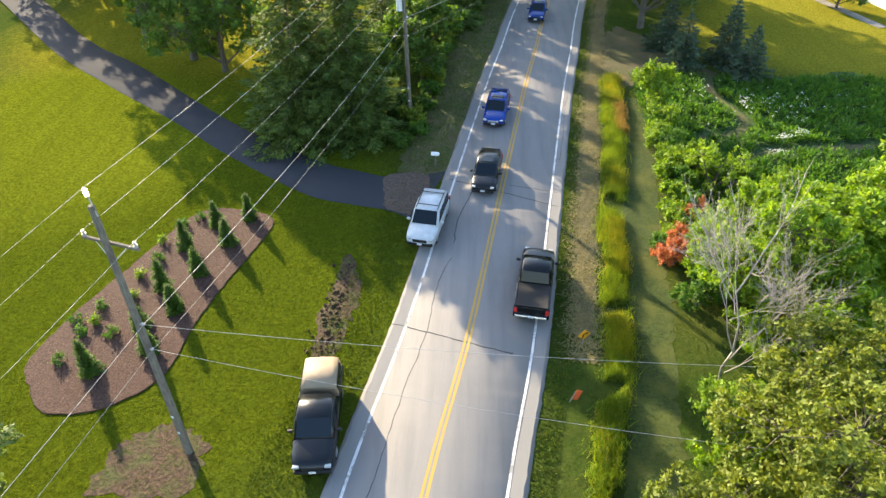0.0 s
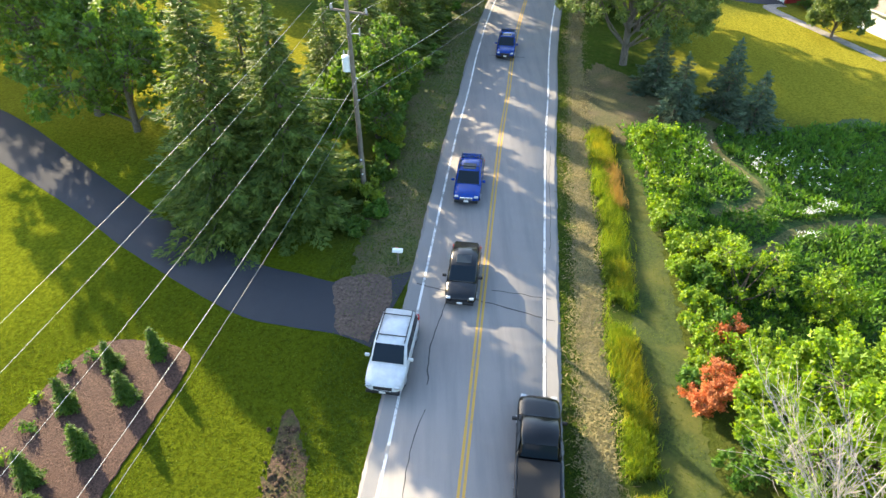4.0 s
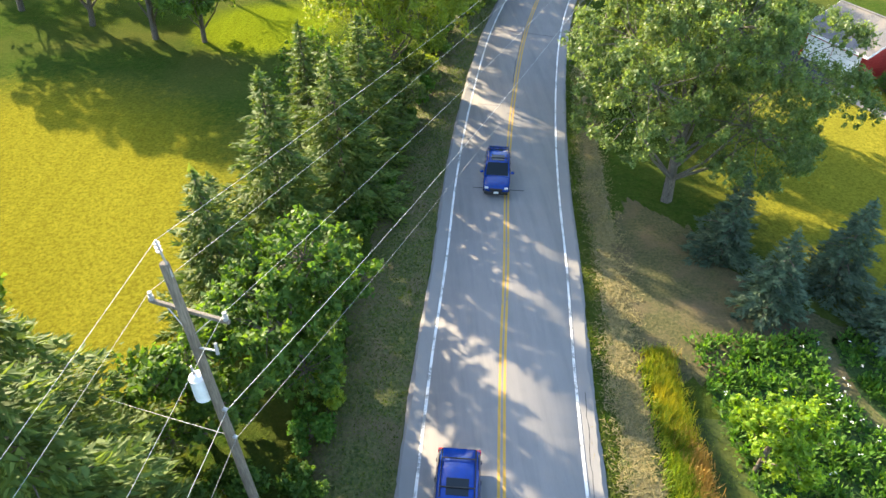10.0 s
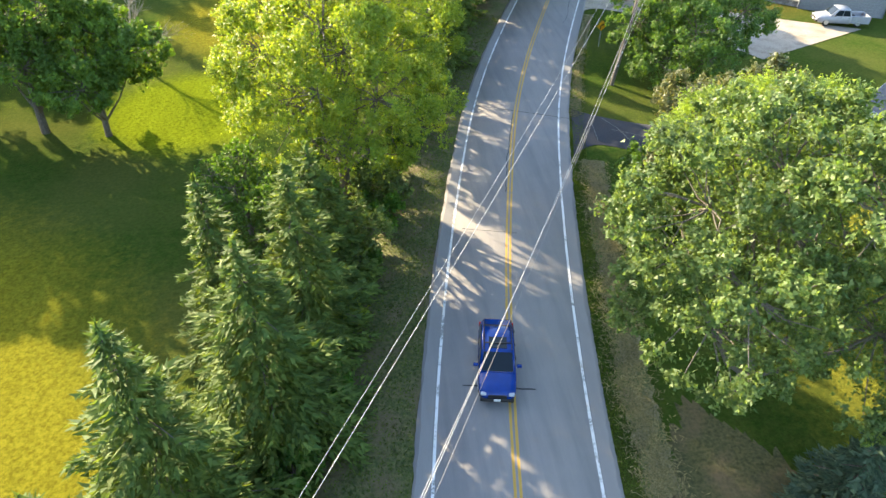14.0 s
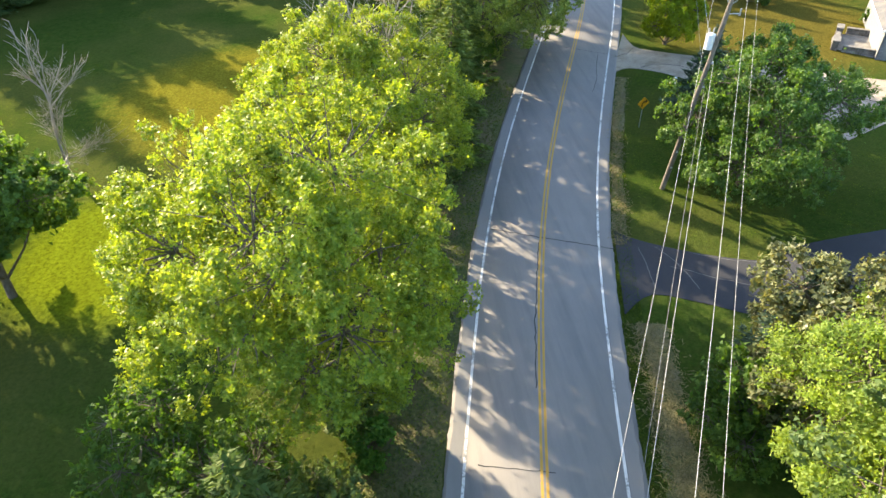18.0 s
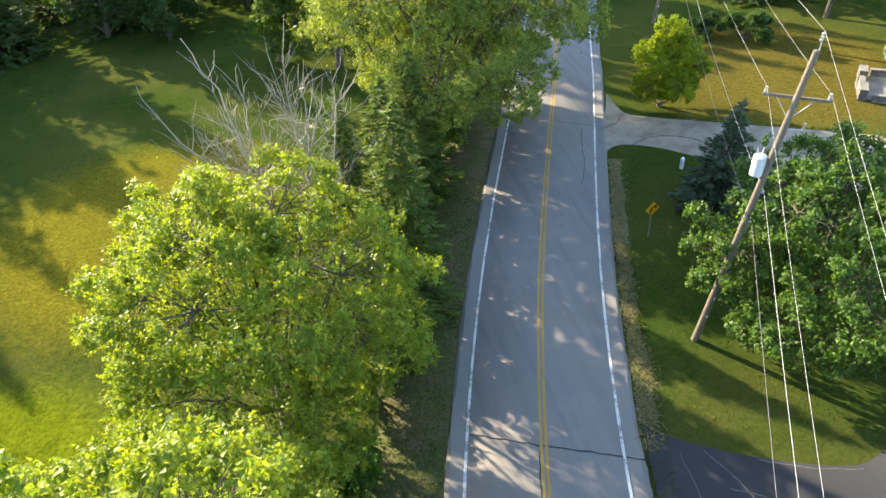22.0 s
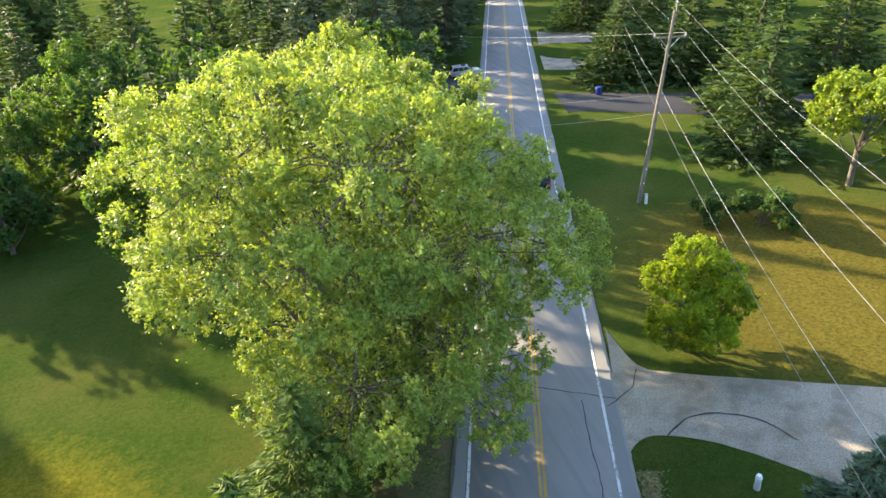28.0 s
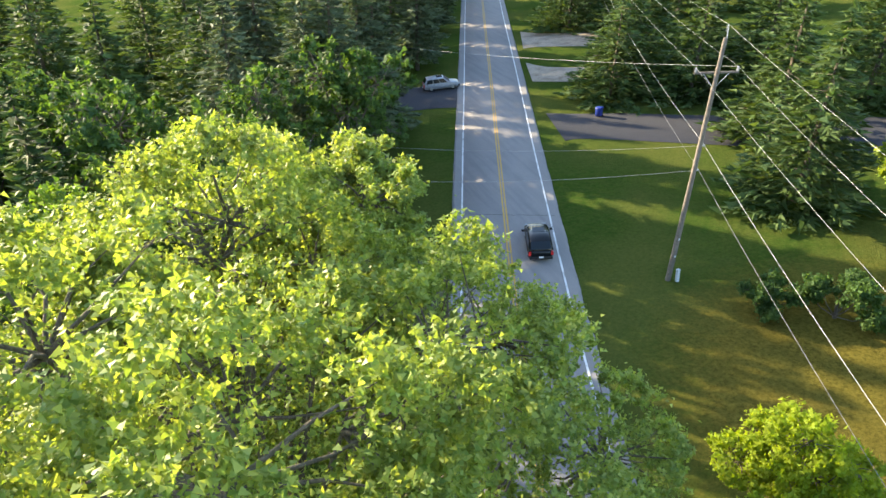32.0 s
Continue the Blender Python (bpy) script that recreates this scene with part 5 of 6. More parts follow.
def wire(a, b, sag, radius=0.0052, material=M_LINE_WIRE, label="bare aluminium power line between poles", name="power_line"):
    a, b = Vector(a), Vector(b)
    pts = [tuple(a.lerp(b, u) - Vector((0, 0, 4 * sag * u * (1 - u)))) for u in np.linspace(0, 1, 21)]
    ob = part(name, tubes_mesh(name, [(pts, [radius] * len(pts))], 5), material)
    return tagged(ob, label, "power line", "wires along the road")


OAKPOLE = "tall weathered grey wooden utility pole with a crossarm"
pole_a = utility_pole((-19.0, -17, -0.05), (-19.2, -16.5, 14.0), (0.95, -0.25), OAKPOLE)
pole_b = utility_pole((-11.65, 16.5, -0.05), (-11.8, 17.3, 13.6), (0.95, -0.25), OAKPOLE)
pole_c = utility_pole((-4.6, 50.0, -0.05), (-4.65, 49.4, 14.85), (0.92, -0.38), "tall leaning wooden utility pole with a pale transformer", transformer=0.66)
pole_d = utility_pole((24.0, 107.6, -0.05), (25.6, 106.9, 15.9), (0.8, -0.6), "leaning wooden utility pole with a transformer among trees", transformer=0.68)
pole_e = utility_pole((42.3, 152.0, -0.05), (44.6, 152.3, 15.6), (0.88, -0.48), "leaning wooden utility pole on the lawn")
pole_f = utility_pole((80.5, 232.0, -0.05), (83.0, 232.5, 14.5), (0.9, -0.4), "wooden utility pole far down the road")
for p, q, sag in ((pole_a, pole_b, 0.5), (pole_b, pole_c, 0.5), (pole_c, pole_d, 1.1), (pole_d, pole_e, 0.8), (pole_e, pole_f, 1.4)):
    for k, (a, b) in enumerate(zip(p, q)):
        if k < 3:
            wire(a, b, sag * (0.9 + 0.1 * k))
        else:
            wire(a, b, sag * 1.2, 0.0095, M_LINE_WIRE if k == 3 else M_DARK_WIRE, "thick grey service cable between poles", "service_cable")
wire(pole_b[3], (22.0, 19.0, 5.0), 0.6, 0.008, label="service line across the road to the trees", name="service_line")
wire(pole_b[4], (20.0, 14.5, 4.5), 0.7, 0.008, label="service line across the road to the trees", name="service_line")
wire(pole_c[4], (-30.0, 62.0, 5.0), 0.7, 0.008, label="service line towards a house", name="service_line")
wire(pole_e[2], (29.8, 208.5, 7.6), 0.7, 0.008, label="service line across the road", name="service_line")
wire(pole_e[3], (20.0, 178.0, 6.0), 0.8, 0.008, label="service line across the road", name="service_line")
wire(pole_e[4], (18.0, 172.0, 5.5), 0.9, 0.008, label="service line across the road", name="service_line")
wire((29.8, 208.5, 7.6), (-60.0, 225.0, 8.0), 0.8, 0.008, label="service line along a side road", name="service_line")
box_ob = thing("pole_box", pose(42.75, 151.6, -0.05), "small grey cable box at the pole's foot", "cable box")
part("case", box(bmesh.new(), (0, 0, 0.45), (0.22, 0.2, 0.9), 0.03), M_TANK, box_ob)
part("cap", box(bmesh.new(), (0, 0, 0.93), (0.25, 0.23, 0.06), 0.02), M_GALV, box_ob)
post = thing("wooden_post", pose(29.8, 208.5, -0.05), "thin wooden service pole at the wood's edge", "utility pole")
part("pole", rod(bmesh.new(), (0, 0, 0), (0.6, 0, 7.7), 0.13, 0.09, 10), M_POLE, post)

# ---- signs, mailbox and small roadside things ----
M_SIGN_YELLOW = plain("reflective_yellow", (0.75, 0.36, 0.01), 0.4)
M_SIGN_BLACK = plain("sign_black", (0.012, 0.012, 0.012), 0.5)
M_ORANGE = plain("orange_plastic", (0.7, 0.12, 0.04), 0.5)
M_BLUE_PLASTIC = plain("blue_plastic", (0.01, 0.03, 0.22), 0.5)
M_MAILBOX = plain("white_enamel", (0.78, 0.79, 0.8), 0.35)


def curve_sign(x, y, turn, height, label, k=1.0):
    """A yellow diamond sign with a black bent arrow on a steel post."""
    t = thing("curve_sign", pose(x, y, -0.05, 0, 0, turn), label, "road sign", "yellow curve signs")
    part("post", box(bmesh.new(), (0, 0.03, height / 2), (0.06, 0.04, height), 0.008), M_GALV, t)
    half = 0.54 * k
    bm = box(bmesh.new(), (0, 0, height), (half * 1.42, 0.012, half * 1.42), 0.0, Matrix.Rotation(math.pi / 4, 4, "Y"))
    plate = part("plate", bm, M_SIGN_YELLOW, t, "yellow diamond plate")
    bm = bmesh.new()
    for a, b in (((-0.12, -0.3), (-0.12, -0.02)), ((-0.12, -0.02), (0.05, 0.12)), ((0.05, 0.12), (0.2, 0.12))):
        mid_x, mid_z = (a[0] + b[0]) / 2, (a[1] + b[1]) / 2
        ln, an = math.hypot(b[0] - a[0], b[1] - a[1]), math.atan2(b[1] - a[1], b[0] - a[0])
        box(bm, (mid_x * k, -0.012, height + mid_z * k), ((ln + 0.08) * k, 0.01, 0.1 * k), 0.0, Matrix.Rotation(-an, 4, "Y"))
    v = [bm.verts.new(c) for c in ((0.16 * k, -0.017, height + 0.3 * k), (0.38 * k, -0.017, height + 0.12 * k), (0.16 * k, -0.017, height - 0.06 * k))]
    bm.faces.new(v)
    part("arrow", bm, M_SIGN_BLACK, plate, "black bent arrow")
    for z in (-0.3, 0.3):
        part("bolt", rod(bmesh.new(), (0, -0.02, height + z), (0, 0.05, height + z), 0.015), M_GALV, t)
    return t


curve_sign(25.5, 116.6, 12, 2.2, "yellow diamond sign with a black right-curve arrow on the verge")
curve_sign(7.55, 24.3, 22, 0.8, "low yellow and black road marker on the verge", 0.7)

cone = thing("marker_flag", pose(6.5, 20.4, -0.05, 0, 14, 0), "orange-red marker standing tilted in the grass", "marker")
part("pin", rod(bmesh.new(), (0, 0, 0), (0, 0, 0.9), 0.03, 0.02), M_GALV, cone)
part("flag", box(bmesh.new(), (0.16, 0, 0.62), (0.3, 0.03, 0.75), 0.01), M_ORANGE, cone)

mail = thing("mailbox", pose(-1.85, 42.2, -0.05, 0, 0, heading(42) + 90), "white rounded mailbox on a wooden post", "mailbox")
part("post", box(bmesh.new(), (0, 0, 0.52), (0.1, 0.1, 1.05), 0.012), M_POLE, mail)
part("support", box(bmesh.new(), (0, 0.05, 1.04), (0.16, 0.5, 0.03), 0.008), M_POLE, mail)
bm = bmesh.new()
ring = []
for y in (-0.28, 0.3):
    ring.append([bm.verts.new((x, y, z)) for x, z in [(-0.12, 1.06), (0.12, 1.06)] + [(0.12 * math.cos(a), 1.19 + 0.12 * math.sin(a)) for a in np.linspace(0, math.pi, 8)]])
for k in range(10):
    bm.faces.new((ring[0][k], ring[0][(k + 1) % 10], ring[1][(k + 1) % 10], ring[1][k]))
bm.faces.new(list(reversed(ring[0])))
bm.faces.new(ring[1])
shell = part("shell", bm, M_MAILBOX, mail)
part("door", box(bmesh.new(), (0, -0.285, 1.18), (0.21, 0.015, 0.2), 0.03), M_MAILBOX, mail)
part("flag", box(bmesh.new(), (0.135, 0.05, 1.25), (0.012, 0.2, 0.05), 0.004), M_ORANGE, mail)

for x, y, s, what in ((31.3, 123.6, 1.0, "pale green cylindrical cable pedestal on the lawn"),):
    ped = thing("cable_pedestal", pose(x, y, -0.05), what, "pedestal")
    bm = rod(bmesh.new(), (0, 0, 0), (0, 0, 0.75), 0.15, 0.14, 14)
    part("housing", bm, M_TANK, ped)
    part("cap", rod(bmesh.new(), (0, 0, 0.75), (0, 0, 0.9), 0.16, 0.11, 14), M_MAILBOX, ped)

rbin = thing("recycling_bin", pose(54.5, 182.0, -0.02, 0, 0, 30), "dark blue wheeled recycling bin beside the drive", "bin")
part("body", loft([(-0.3, [(0.24, 0.08), (0.27, 0.9), (0.28, 1.0), (0.02, 1.0)]), (0.3, [(0.26, 0.08), (0.3, 0.9), (0.31, 1.0), (0.02, 1.0)])]), M_BLUE_PLASTIC, rbin)
part("lid", box(bmesh.new(), (0, 0, 1.04), (0.64, 0.72, 0.07), 0.025), M_BLUE_PLASTIC, rbin)
for sx in (-1, 1):
    part("wheel", rod(bmesh.new(), (sx * 0.24, -0.28, 0.1), (sx * 0.3, -0.28, 0.1), 0.1, sides=14), M_TYRE, rbin)
part("handle", rod(bmesh.new(), (-0.25, -0.38, 0.98), (0.25, -0.38, 0.98), 0.02), M_BLUE_PLASTIC, rbin)


# ---- houses and yards ----
M_RED = surface("red_painted_siding", (0.3, 0.022, 0.02), (0.38, 0.035, 0.028), 5, (0.26, 0.02, 0.02), 0.8, rough=0.6, relief=0.1)
M_WHITE = surface("white_paint", (0.72, 0.72, 0.7), (0.82, 0.82, 0.8), 4, (0.66, 0.66, 0.63), 0.9, rough=0.5, relief=0.05)
M_SHINGLE = surface("grey_shingles", (0.075, 0.075, 0.08), (0.14, 0.14, 0.145), 10, (0.18, 0.16, 0.14), 0.7, relief=0.6)
M_SHINGLE_TAN = surface("tan_shingles", (0.17, 0.13, 0.1), (0.27, 0.21, 0.16), 10, (0.3, 0.25, 0.2), 0.7, relief=0.6)
M_CONCRETE = surface("concrete", (0.15, 0.138, 0.122), (0.22, 0.205, 0.18), 7, (0.3, 0.28, 0.25), 0.8, relief=0.2)
M_STONE = surface("grey_stone", (0.09, 0.08, 0.07), (0.16, 0.145, 0.125), 5, (0.3, 0.28, 0.26), 1.5, relief=0.6)
M_GLASS = plain("window_glass", (0.03, 0.04, 0.05), 0.05, 0, 1.0)
M_GREY_SIDING = surface("grey_siding", (0.16, 0.17, 0.18), (0.21, 0.22, 0.23), 5, None, 1, rough=0.6, relief=0.1)


def gable_house(name, corner, yaw, length, depth, eave, ridge, wall_mat, roof_mat, label, doors=(), windows=(), overhang=0.4):
    """A house with its front along +x from the corner, the ridge along the front, siding boards, roof courses, doors and windows."""
    t = thing(name, pose(corner[0], corner[1], -0.05, 0, 0, yaw), label, "house")
    wall = bmesh.new()
    for x0, y0, x1, y1 in ((0, 0, length, 0), (0, depth, length, depth)):
        box(wall, ((x0 + x1) / 2, y0 + (0.1 if y0 == 0 else -0.1), eave / 2), (length, 0.2, eave))
    for x in (0, length):
        s = 0.1 if x == 0 else -0.1
        pts = [(0.0, 0), (depth, 0), (depth, eave), (depth / 2, ridge), (0, eave)]
        a = [wall.verts.new((x, y, z)) for y, z in pts]
        b = [wall.verts.new((x + s * 2, y, z)) for y, z in pts]
        wall.faces.new(a), wall.faces.new(list(reversed(b)))
        for i in range(5):
            j = (i + 1) % 5
            wall.faces.new((a[i], b[i], b[j], a[j]))
    bmesh.ops.recalc_face_normals(wall, faces=wall.faces)
    body = part("wall", wall, wall_mat, t)
    for k in range(int(eave / 0.3)):
        z = 0.25 + k * 0.3
        for x in (-0.012, length + 0.012):
            part("siding_board", box(bmesh.new(), (x, depth / 2, z), (0.024, depth, 0.03)), wall_mat, body)
    slope = math.atan2(ridge - eave, depth / 2)
    run = (depth / 2 + overhang) / math.cos(slope)
    rf = part("roof", box(bmesh.new(), (length / 2, depth / 2, ridge - 0.06), (length + 1.6 * overhang, 0.4, 0.1), 0.01), roof_mat, t, "pitched shingle roof")
    courses = int(run / 0.35)
    for s in (-1, 1):
        for k in range(courses):
            d = (k + 0.5) * run / courses
            y = depth / 2 + s * d * math.cos(slope)
            z = ridge + 0.1 - d * math.sin(slope) + 0.01 * (k % 2)
            part("shingle_course", box(bmesh.new(), (length / 2, y, z), (length + 2 * overhang, run / courses * 1.12, 0.09), 0.0, Matrix.Rotation(-s * (slope + 0.02), 4, "X")), roof_mat, rf)
    part("ridge_cap", box(bmesh.new(), (length / 2, depth / 2, ridge + 0.17), (length + 2 * overhang, 0.3, 0.06), 0.02), roof_mat, rf)
    for y in (-overhang, depth + overhang):
        zf = ridge - (depth / 2 + overhang) * math.tan(slope) + 0.06
        part("fascia", box(bmesh.new(), (length / 2, y, zf), (length + 2 * overhang, 0.05, 0.2), 0.008), M_WHITE, rf, "white fascia board")
    for x in (-overhang, length + overhang):
        for s in (-1, 1):
            c = depth / 2 + s * run / 2 * math.cos(slope)
            part("verge_board", box(bmesh.new(), (x, c, ridge + 0.03 - run / 2 * math.sin(slope)), (0.05, run, 0.2), 0.0, Matrix.Rotation(-s * slope, 4, "X")), M_WHITE, rf)
    for x, w, h in doors:
        d = part("garage_door" if w > 1.5 else "door", box(bmesh.new(), (x, -0.02, h / 2), (w, 0.06, h), 0.01), M_WHITE, t, "white panelled door")
        for k in range(1, 4):
            part("panel_joint", box(bmesh.new(), (x, -0.055, h * k / 4), (w, 0.012, 0.03)), M_CONCRETE, d)
        part("door_frame", box(bmesh.new(), (x - w / 2 - 0.08, -0.03, h / 2), (0.14, 0.09, h + 0.1), 0.01), M_WHITE, d)
        part("door_frame", box(bmesh.new(), (x + w / 2 + 0.08, -0.03, h / 2), (0.14, 0.09, h + 0.1), 0.01), M_WHITE, d)
    for x, z, w, h in windows:
        wi = part("window", box(bmesh.new(), (x, -0.02, z), (w + 0.16, 0.08, h + 0.16), 0.01), M_WHITE, t)
        part("pane", box(bmesh.new(), (x, -0.05, z), (w, 0.04, h)), M_GLASS, wi)
        part("mullion", box(bmesh.new(), (x, -0.075, z), (0.05, 0.02, h)), M_WHITE, wi)
    return t


gable_house("red_garage", (40.4, 96.6), -72, 7.0, 7.4, 2.7, 4.6, M_RED, M_SHINGLE, "red garage with two white doors and grey shingles", doors=((2.0, 2.7, 2.2), (5.1, 2.7, 2.2)))
gable_house("bungalow", (45.4, 88.4), -72, 12.0, 8.5, 2.5, 4.6, M_WHITE, M_SHINGLE_TAN, "low white house with a tan shingle roof", windows=((2.0, 1.4, 1.6, 1.1), (6.0, 1.4, 2.0, 1.2)))
gable_house("grey_house", (60.5, 122.0), 62, 12.0, 9.0, 3.0, 5.4, M_GREY_SIDING, M_SHINGLE, "grey sided house behind a stone-walled patio", windows=((2.5, 1.6, 1.2, 1.3), (8.5, 1.6, 1.6, 1.3)))
setting("garage_forecourt", patch([(40.6, 96.5), (42.4, 90.6), (40.8, 89.6), (36.0, 92.0), (34.0, 97.5), (38, 99)], 0.0, 0.1, 21), M_DRIVE, "dark asphalt forecourt before the garage", "driveway")
setting("garden_walk", band([(41.9, 89.8), (39.3, 88.6), (42.0, 81.0), (45, 73)], [(42.2, 88.9), (40.6, 88.4), (43.1, 81.4), (46.1, 73.4)], 0.005), M_CONCRETE, "pale concrete garden walk", "path")
setting("patio", patch([(50.2, 129.4), (52.8, 132.8), (57, 130.2), (54.4, 125.6)], 0.02, 0.03, 22), M_CONCRETE, "pale concrete patio", "patio")
shrub("foundation_shrub", 44.2, 88.0, 1.5, 3.0, M_DARKLEAF, "clipped dark green shrub beside the house", 400, 1800, 0.14)
shrub("foundation_shrub", 46.0, 84.0, 1.3, 2.6, M_DARKLEAF, "clipped dark green shrub beside the house", 401, 1500, 0.14)
shrub("round_shrub", 57.6, 134.8, 1.8, 2.4, M_DARKLEAF, "rounded clipped shrub beside the patio", 402, 1800, 0.14)


def stone_wall(a, b, height, seed, label, thick=0.35):
    """A low wall of single stones under a cap."""
    rng = random.Random(seed)
    a, b = Vector((*a, 0)), Vector((*b, 0))
    t = thing("stone_wall", Matrix.Translation((a.x, a.y, -0.03)) @ Matrix.Rotation(math.atan2(b.y - a.y, b.x - a.x), 4, "Z"), label, "garden wall", "patio walls")
    ln = (b - a).length
    z = 0.0
    while z < height - 0.05:
        h = min(0.2, height - z)
        x = 0.0
        while x < ln - 0.02:
            w = min(rng.uniform(0.3, 0.55), ln - x)
            part("stone", box(bmesh.new(), (x + w / 2, rng.uniform(-0.015, 0.015), z + h / 2), (w - 0.02, thick, h - 0.015), 0.015), M_STONE, t)
            x += w
        z += h
    part("cap_stone", box(bmesh.new(), (ln / 2, 0, height + 0.04), (ln + 0.06, thick + 0.1, 0.08), 0.015), M_CONCRETE, t)


stone_wall((50.0, 129.0), (51.0, 130.4), 0.9, 1, "low grey stone wall pillar with a pale cap", 0.6)
stone_wall((52.4, 132.2), (53.2, 133.3), 0.9, 2, "low grey stone wall pillar with a pale cap", 0.6)
stone_wall((51.1, 130.5), (52.3, 132.1), 0.55, 3, "low grey stone patio wall")
stone_wall((50.6, 128.6), (54.0, 126.2), 0.6, 4, "low grey stone patio wall along the drive")
stone_wall((53.8, 133.0), (56.6, 131.2), 0.6, 5, "low grey stone patio wall")

# ---- planting bed ----
for i, (x, y, h) in enumerate([(-16.2, 33.9, 1.9), (-14.8, 32.0, 1.9), (-14.2, 34.8, 1.9), (-17.4, 31.4, 2.1), (-15.7, 29.0, 1.9), (-17.3, 27.5, 2.1), (-15.9, 25.7, 1.9), (-17.3, 24.2, 1.8), (-16.0, 22.4, 1.9), (-18.6, 20.9, 2.2)]):
    spruce("arborvitae", x, y, h * 1.14, 1.0, M_DARKLEAF, "narrow dark green cedar shrub in brown mulch", 420 + i, 4.5, size=0.14, droop=-0.3, category="shrub")["group"] = "cedars in the planting bed"
for i, (x, y) in enumerate([(-19.2, 31.9), (-18.5, 33.8), (-18.8, 30.2), (-19.2, 28.5), (-21.3, 24.5), (-20.4, 25.7), (-20.2, 24.5), (-20.5, 23.6), (-18.7, 23.6), (-18.9, 26.6), (-17.6, 34.6), (-20.6, 21.4)]):
    shrub("bedding_shrub", x, y, 0.6, 0.8, M_HERB if i % 3 else M_YOUNG, "small round green shrub in brown mulch", 440 + i, 220, 0.11)["group"] = "small shrubs in the bed"

# ---- grasses, meadow and straw ----
def scatter(count, rng, y0, y1, off0, off1):
    """Points beside the road between two offsets."""
    y, o = rng.uniform(y0, y1, count), rng.uniform(off0, off1, count)
    i = np.interp(y, LINE[:, 1], np.arange(len(LINE)))
    k = np.arange(len(LINE))
    x = np.interp(i, k, LINE[:, 0]) + np.interp(i, k, RIGHT[:, 0]) * o
    return np.stack([x, y + np.interp(i, k, RIGHT[:, 1]) * o], axis=1)


def drift(count, rng, y0, y1, off, spread):
    """Points along the road that thin out to both sides of an offset."""
    y = rng.uniform(y0, y1, count)
    o = off + rng.normal(0, spread, count) + 0.16 * np.sin(y * 0.31) + 0.1 * np.sin(y * 0.83)
    i = np.interp(y, LINE[:, 1], np.arange(len(LINE)))
    k = np.arange(len(LINE))
    x = np.interp(i, k, LINE[:, 0]) + np.interp(i, k, RIGHT[:, 0]) * o
    return np.stack([x, y + np.interp(i, k, RIGHT[:, 1]) * o], axis=1)


def blades(name, xy, height, width, material, label, seed, lean=0.35, category="grass", z=-0.04):
    """Upright blades of grass, leaning every way: one object."""
    rng = np.random.default_rng(seed)
    n = len(xy)
    way = rng.normal(0, lean, (n, 3))
    way[:, 2] = 1
    hs = height * rng.uniform(0.6, 1.3, n)
    way /= np.linalg.norm(way, axis=1, keepdims=True)
    c = np.stack([xy[:, 0], xy[:, 1], z + way[:, 2] * hs / 2], axis=1)
    me = blade_mesh(name, c, way * 1.0, rng.normal(0, 1, (n, 3)), hs, width, rng)
    return tagged(part(name, me, material), label, category, kind="stuff")


def patchy(xy, scale, keep, seed):
    v = np.array([noise.noise((x * scale, y * scale, seed)) for x, y in xy])
    return xy[v > keep]


rng = np.random.default_rng(7)
M_BLADE = foliage("lawn_blades", (0.045, 0.085, 0.007), (0.1, 0.14, 0.014), (1.4, 1.3, 0.4), 0.35, 0.8)
M_STRAWBLADE = foliage("straw_blades", (0.14, 0.12, 0.05), (0.32, 0.27, 0.13), (1.1, 1.0, 0.7), 0.25, 0.8)
blades("tall_grass", np.concatenate([patchy(drift(44000, rng, 12, 60, 7.95, 0.35), 0.5, -0.3, 1.0)]), 0.7, 0.05, M_TALL, "tall green roadside grass", 1)
blades("yellow_grass", np.concatenate([drift(4200, rng, 31, 36.6, 8.15, 0.3), drift(2600, rng, 24.5, 27.5, 8.0, 0.32), drift(3600, rng, 54, 60, 8.1, 0.35), drift(1800, rng, 40.5, 43, 8.1, 0.3)]), 0.74, 0.05, M_TALL_YELLOW, "yellow ripening roadside grass", 5)
blades("ripe_grass", np.concatenate([patchy(drift(7000, rng, 18, 60, 8.3, 0.4), 0.35, 0.42, 2.0), drift(2500, rng, 49, 54, 8.6, 0.25)]), 0.75, 0.06, M_TALL_DRY, "ripe reddish-tan grass heads", 2)
blades("verge_grass", np.concatenate([scatter(22000, rng, 5, 118, 4.45, 5.7), scatter(9000, rng, 5, 40, -8, -4.6), scatter(34000, rng, 40, 125, -9.5, -4.6)]), 0.14, 0.06, M_BLADE, "short green grass at the asphalt's edge", 3, 0.7)
straw = np.concatenate([drift(26000, rng, 24, 96, 6.1, 0.55), drift(3000, rng, 103, 128, 5.0, 0.3)])
srng = np.random.default_rng(11)
sw = srng.normal(0, 1, (len(straw), 3))
sw[:, 2] *= 0.15
part_straw = part("cut_straw", blade_mesh("cut_straw", np.stack([straw[:, 0], straw[:, 1], srng.uniform(-0.02, 0.05, len(straw))], axis=1), sw, np.tile((0.0, 0.0, 1.0), (len(straw), 1)) + srng.normal(0, 0.2, (len(straw), 3)), 0.3, 0.045, srng), M_STRAWBLADE)
tagged(part_straw, "dry cut straw lying on the verge", "straw", kind="stuff")
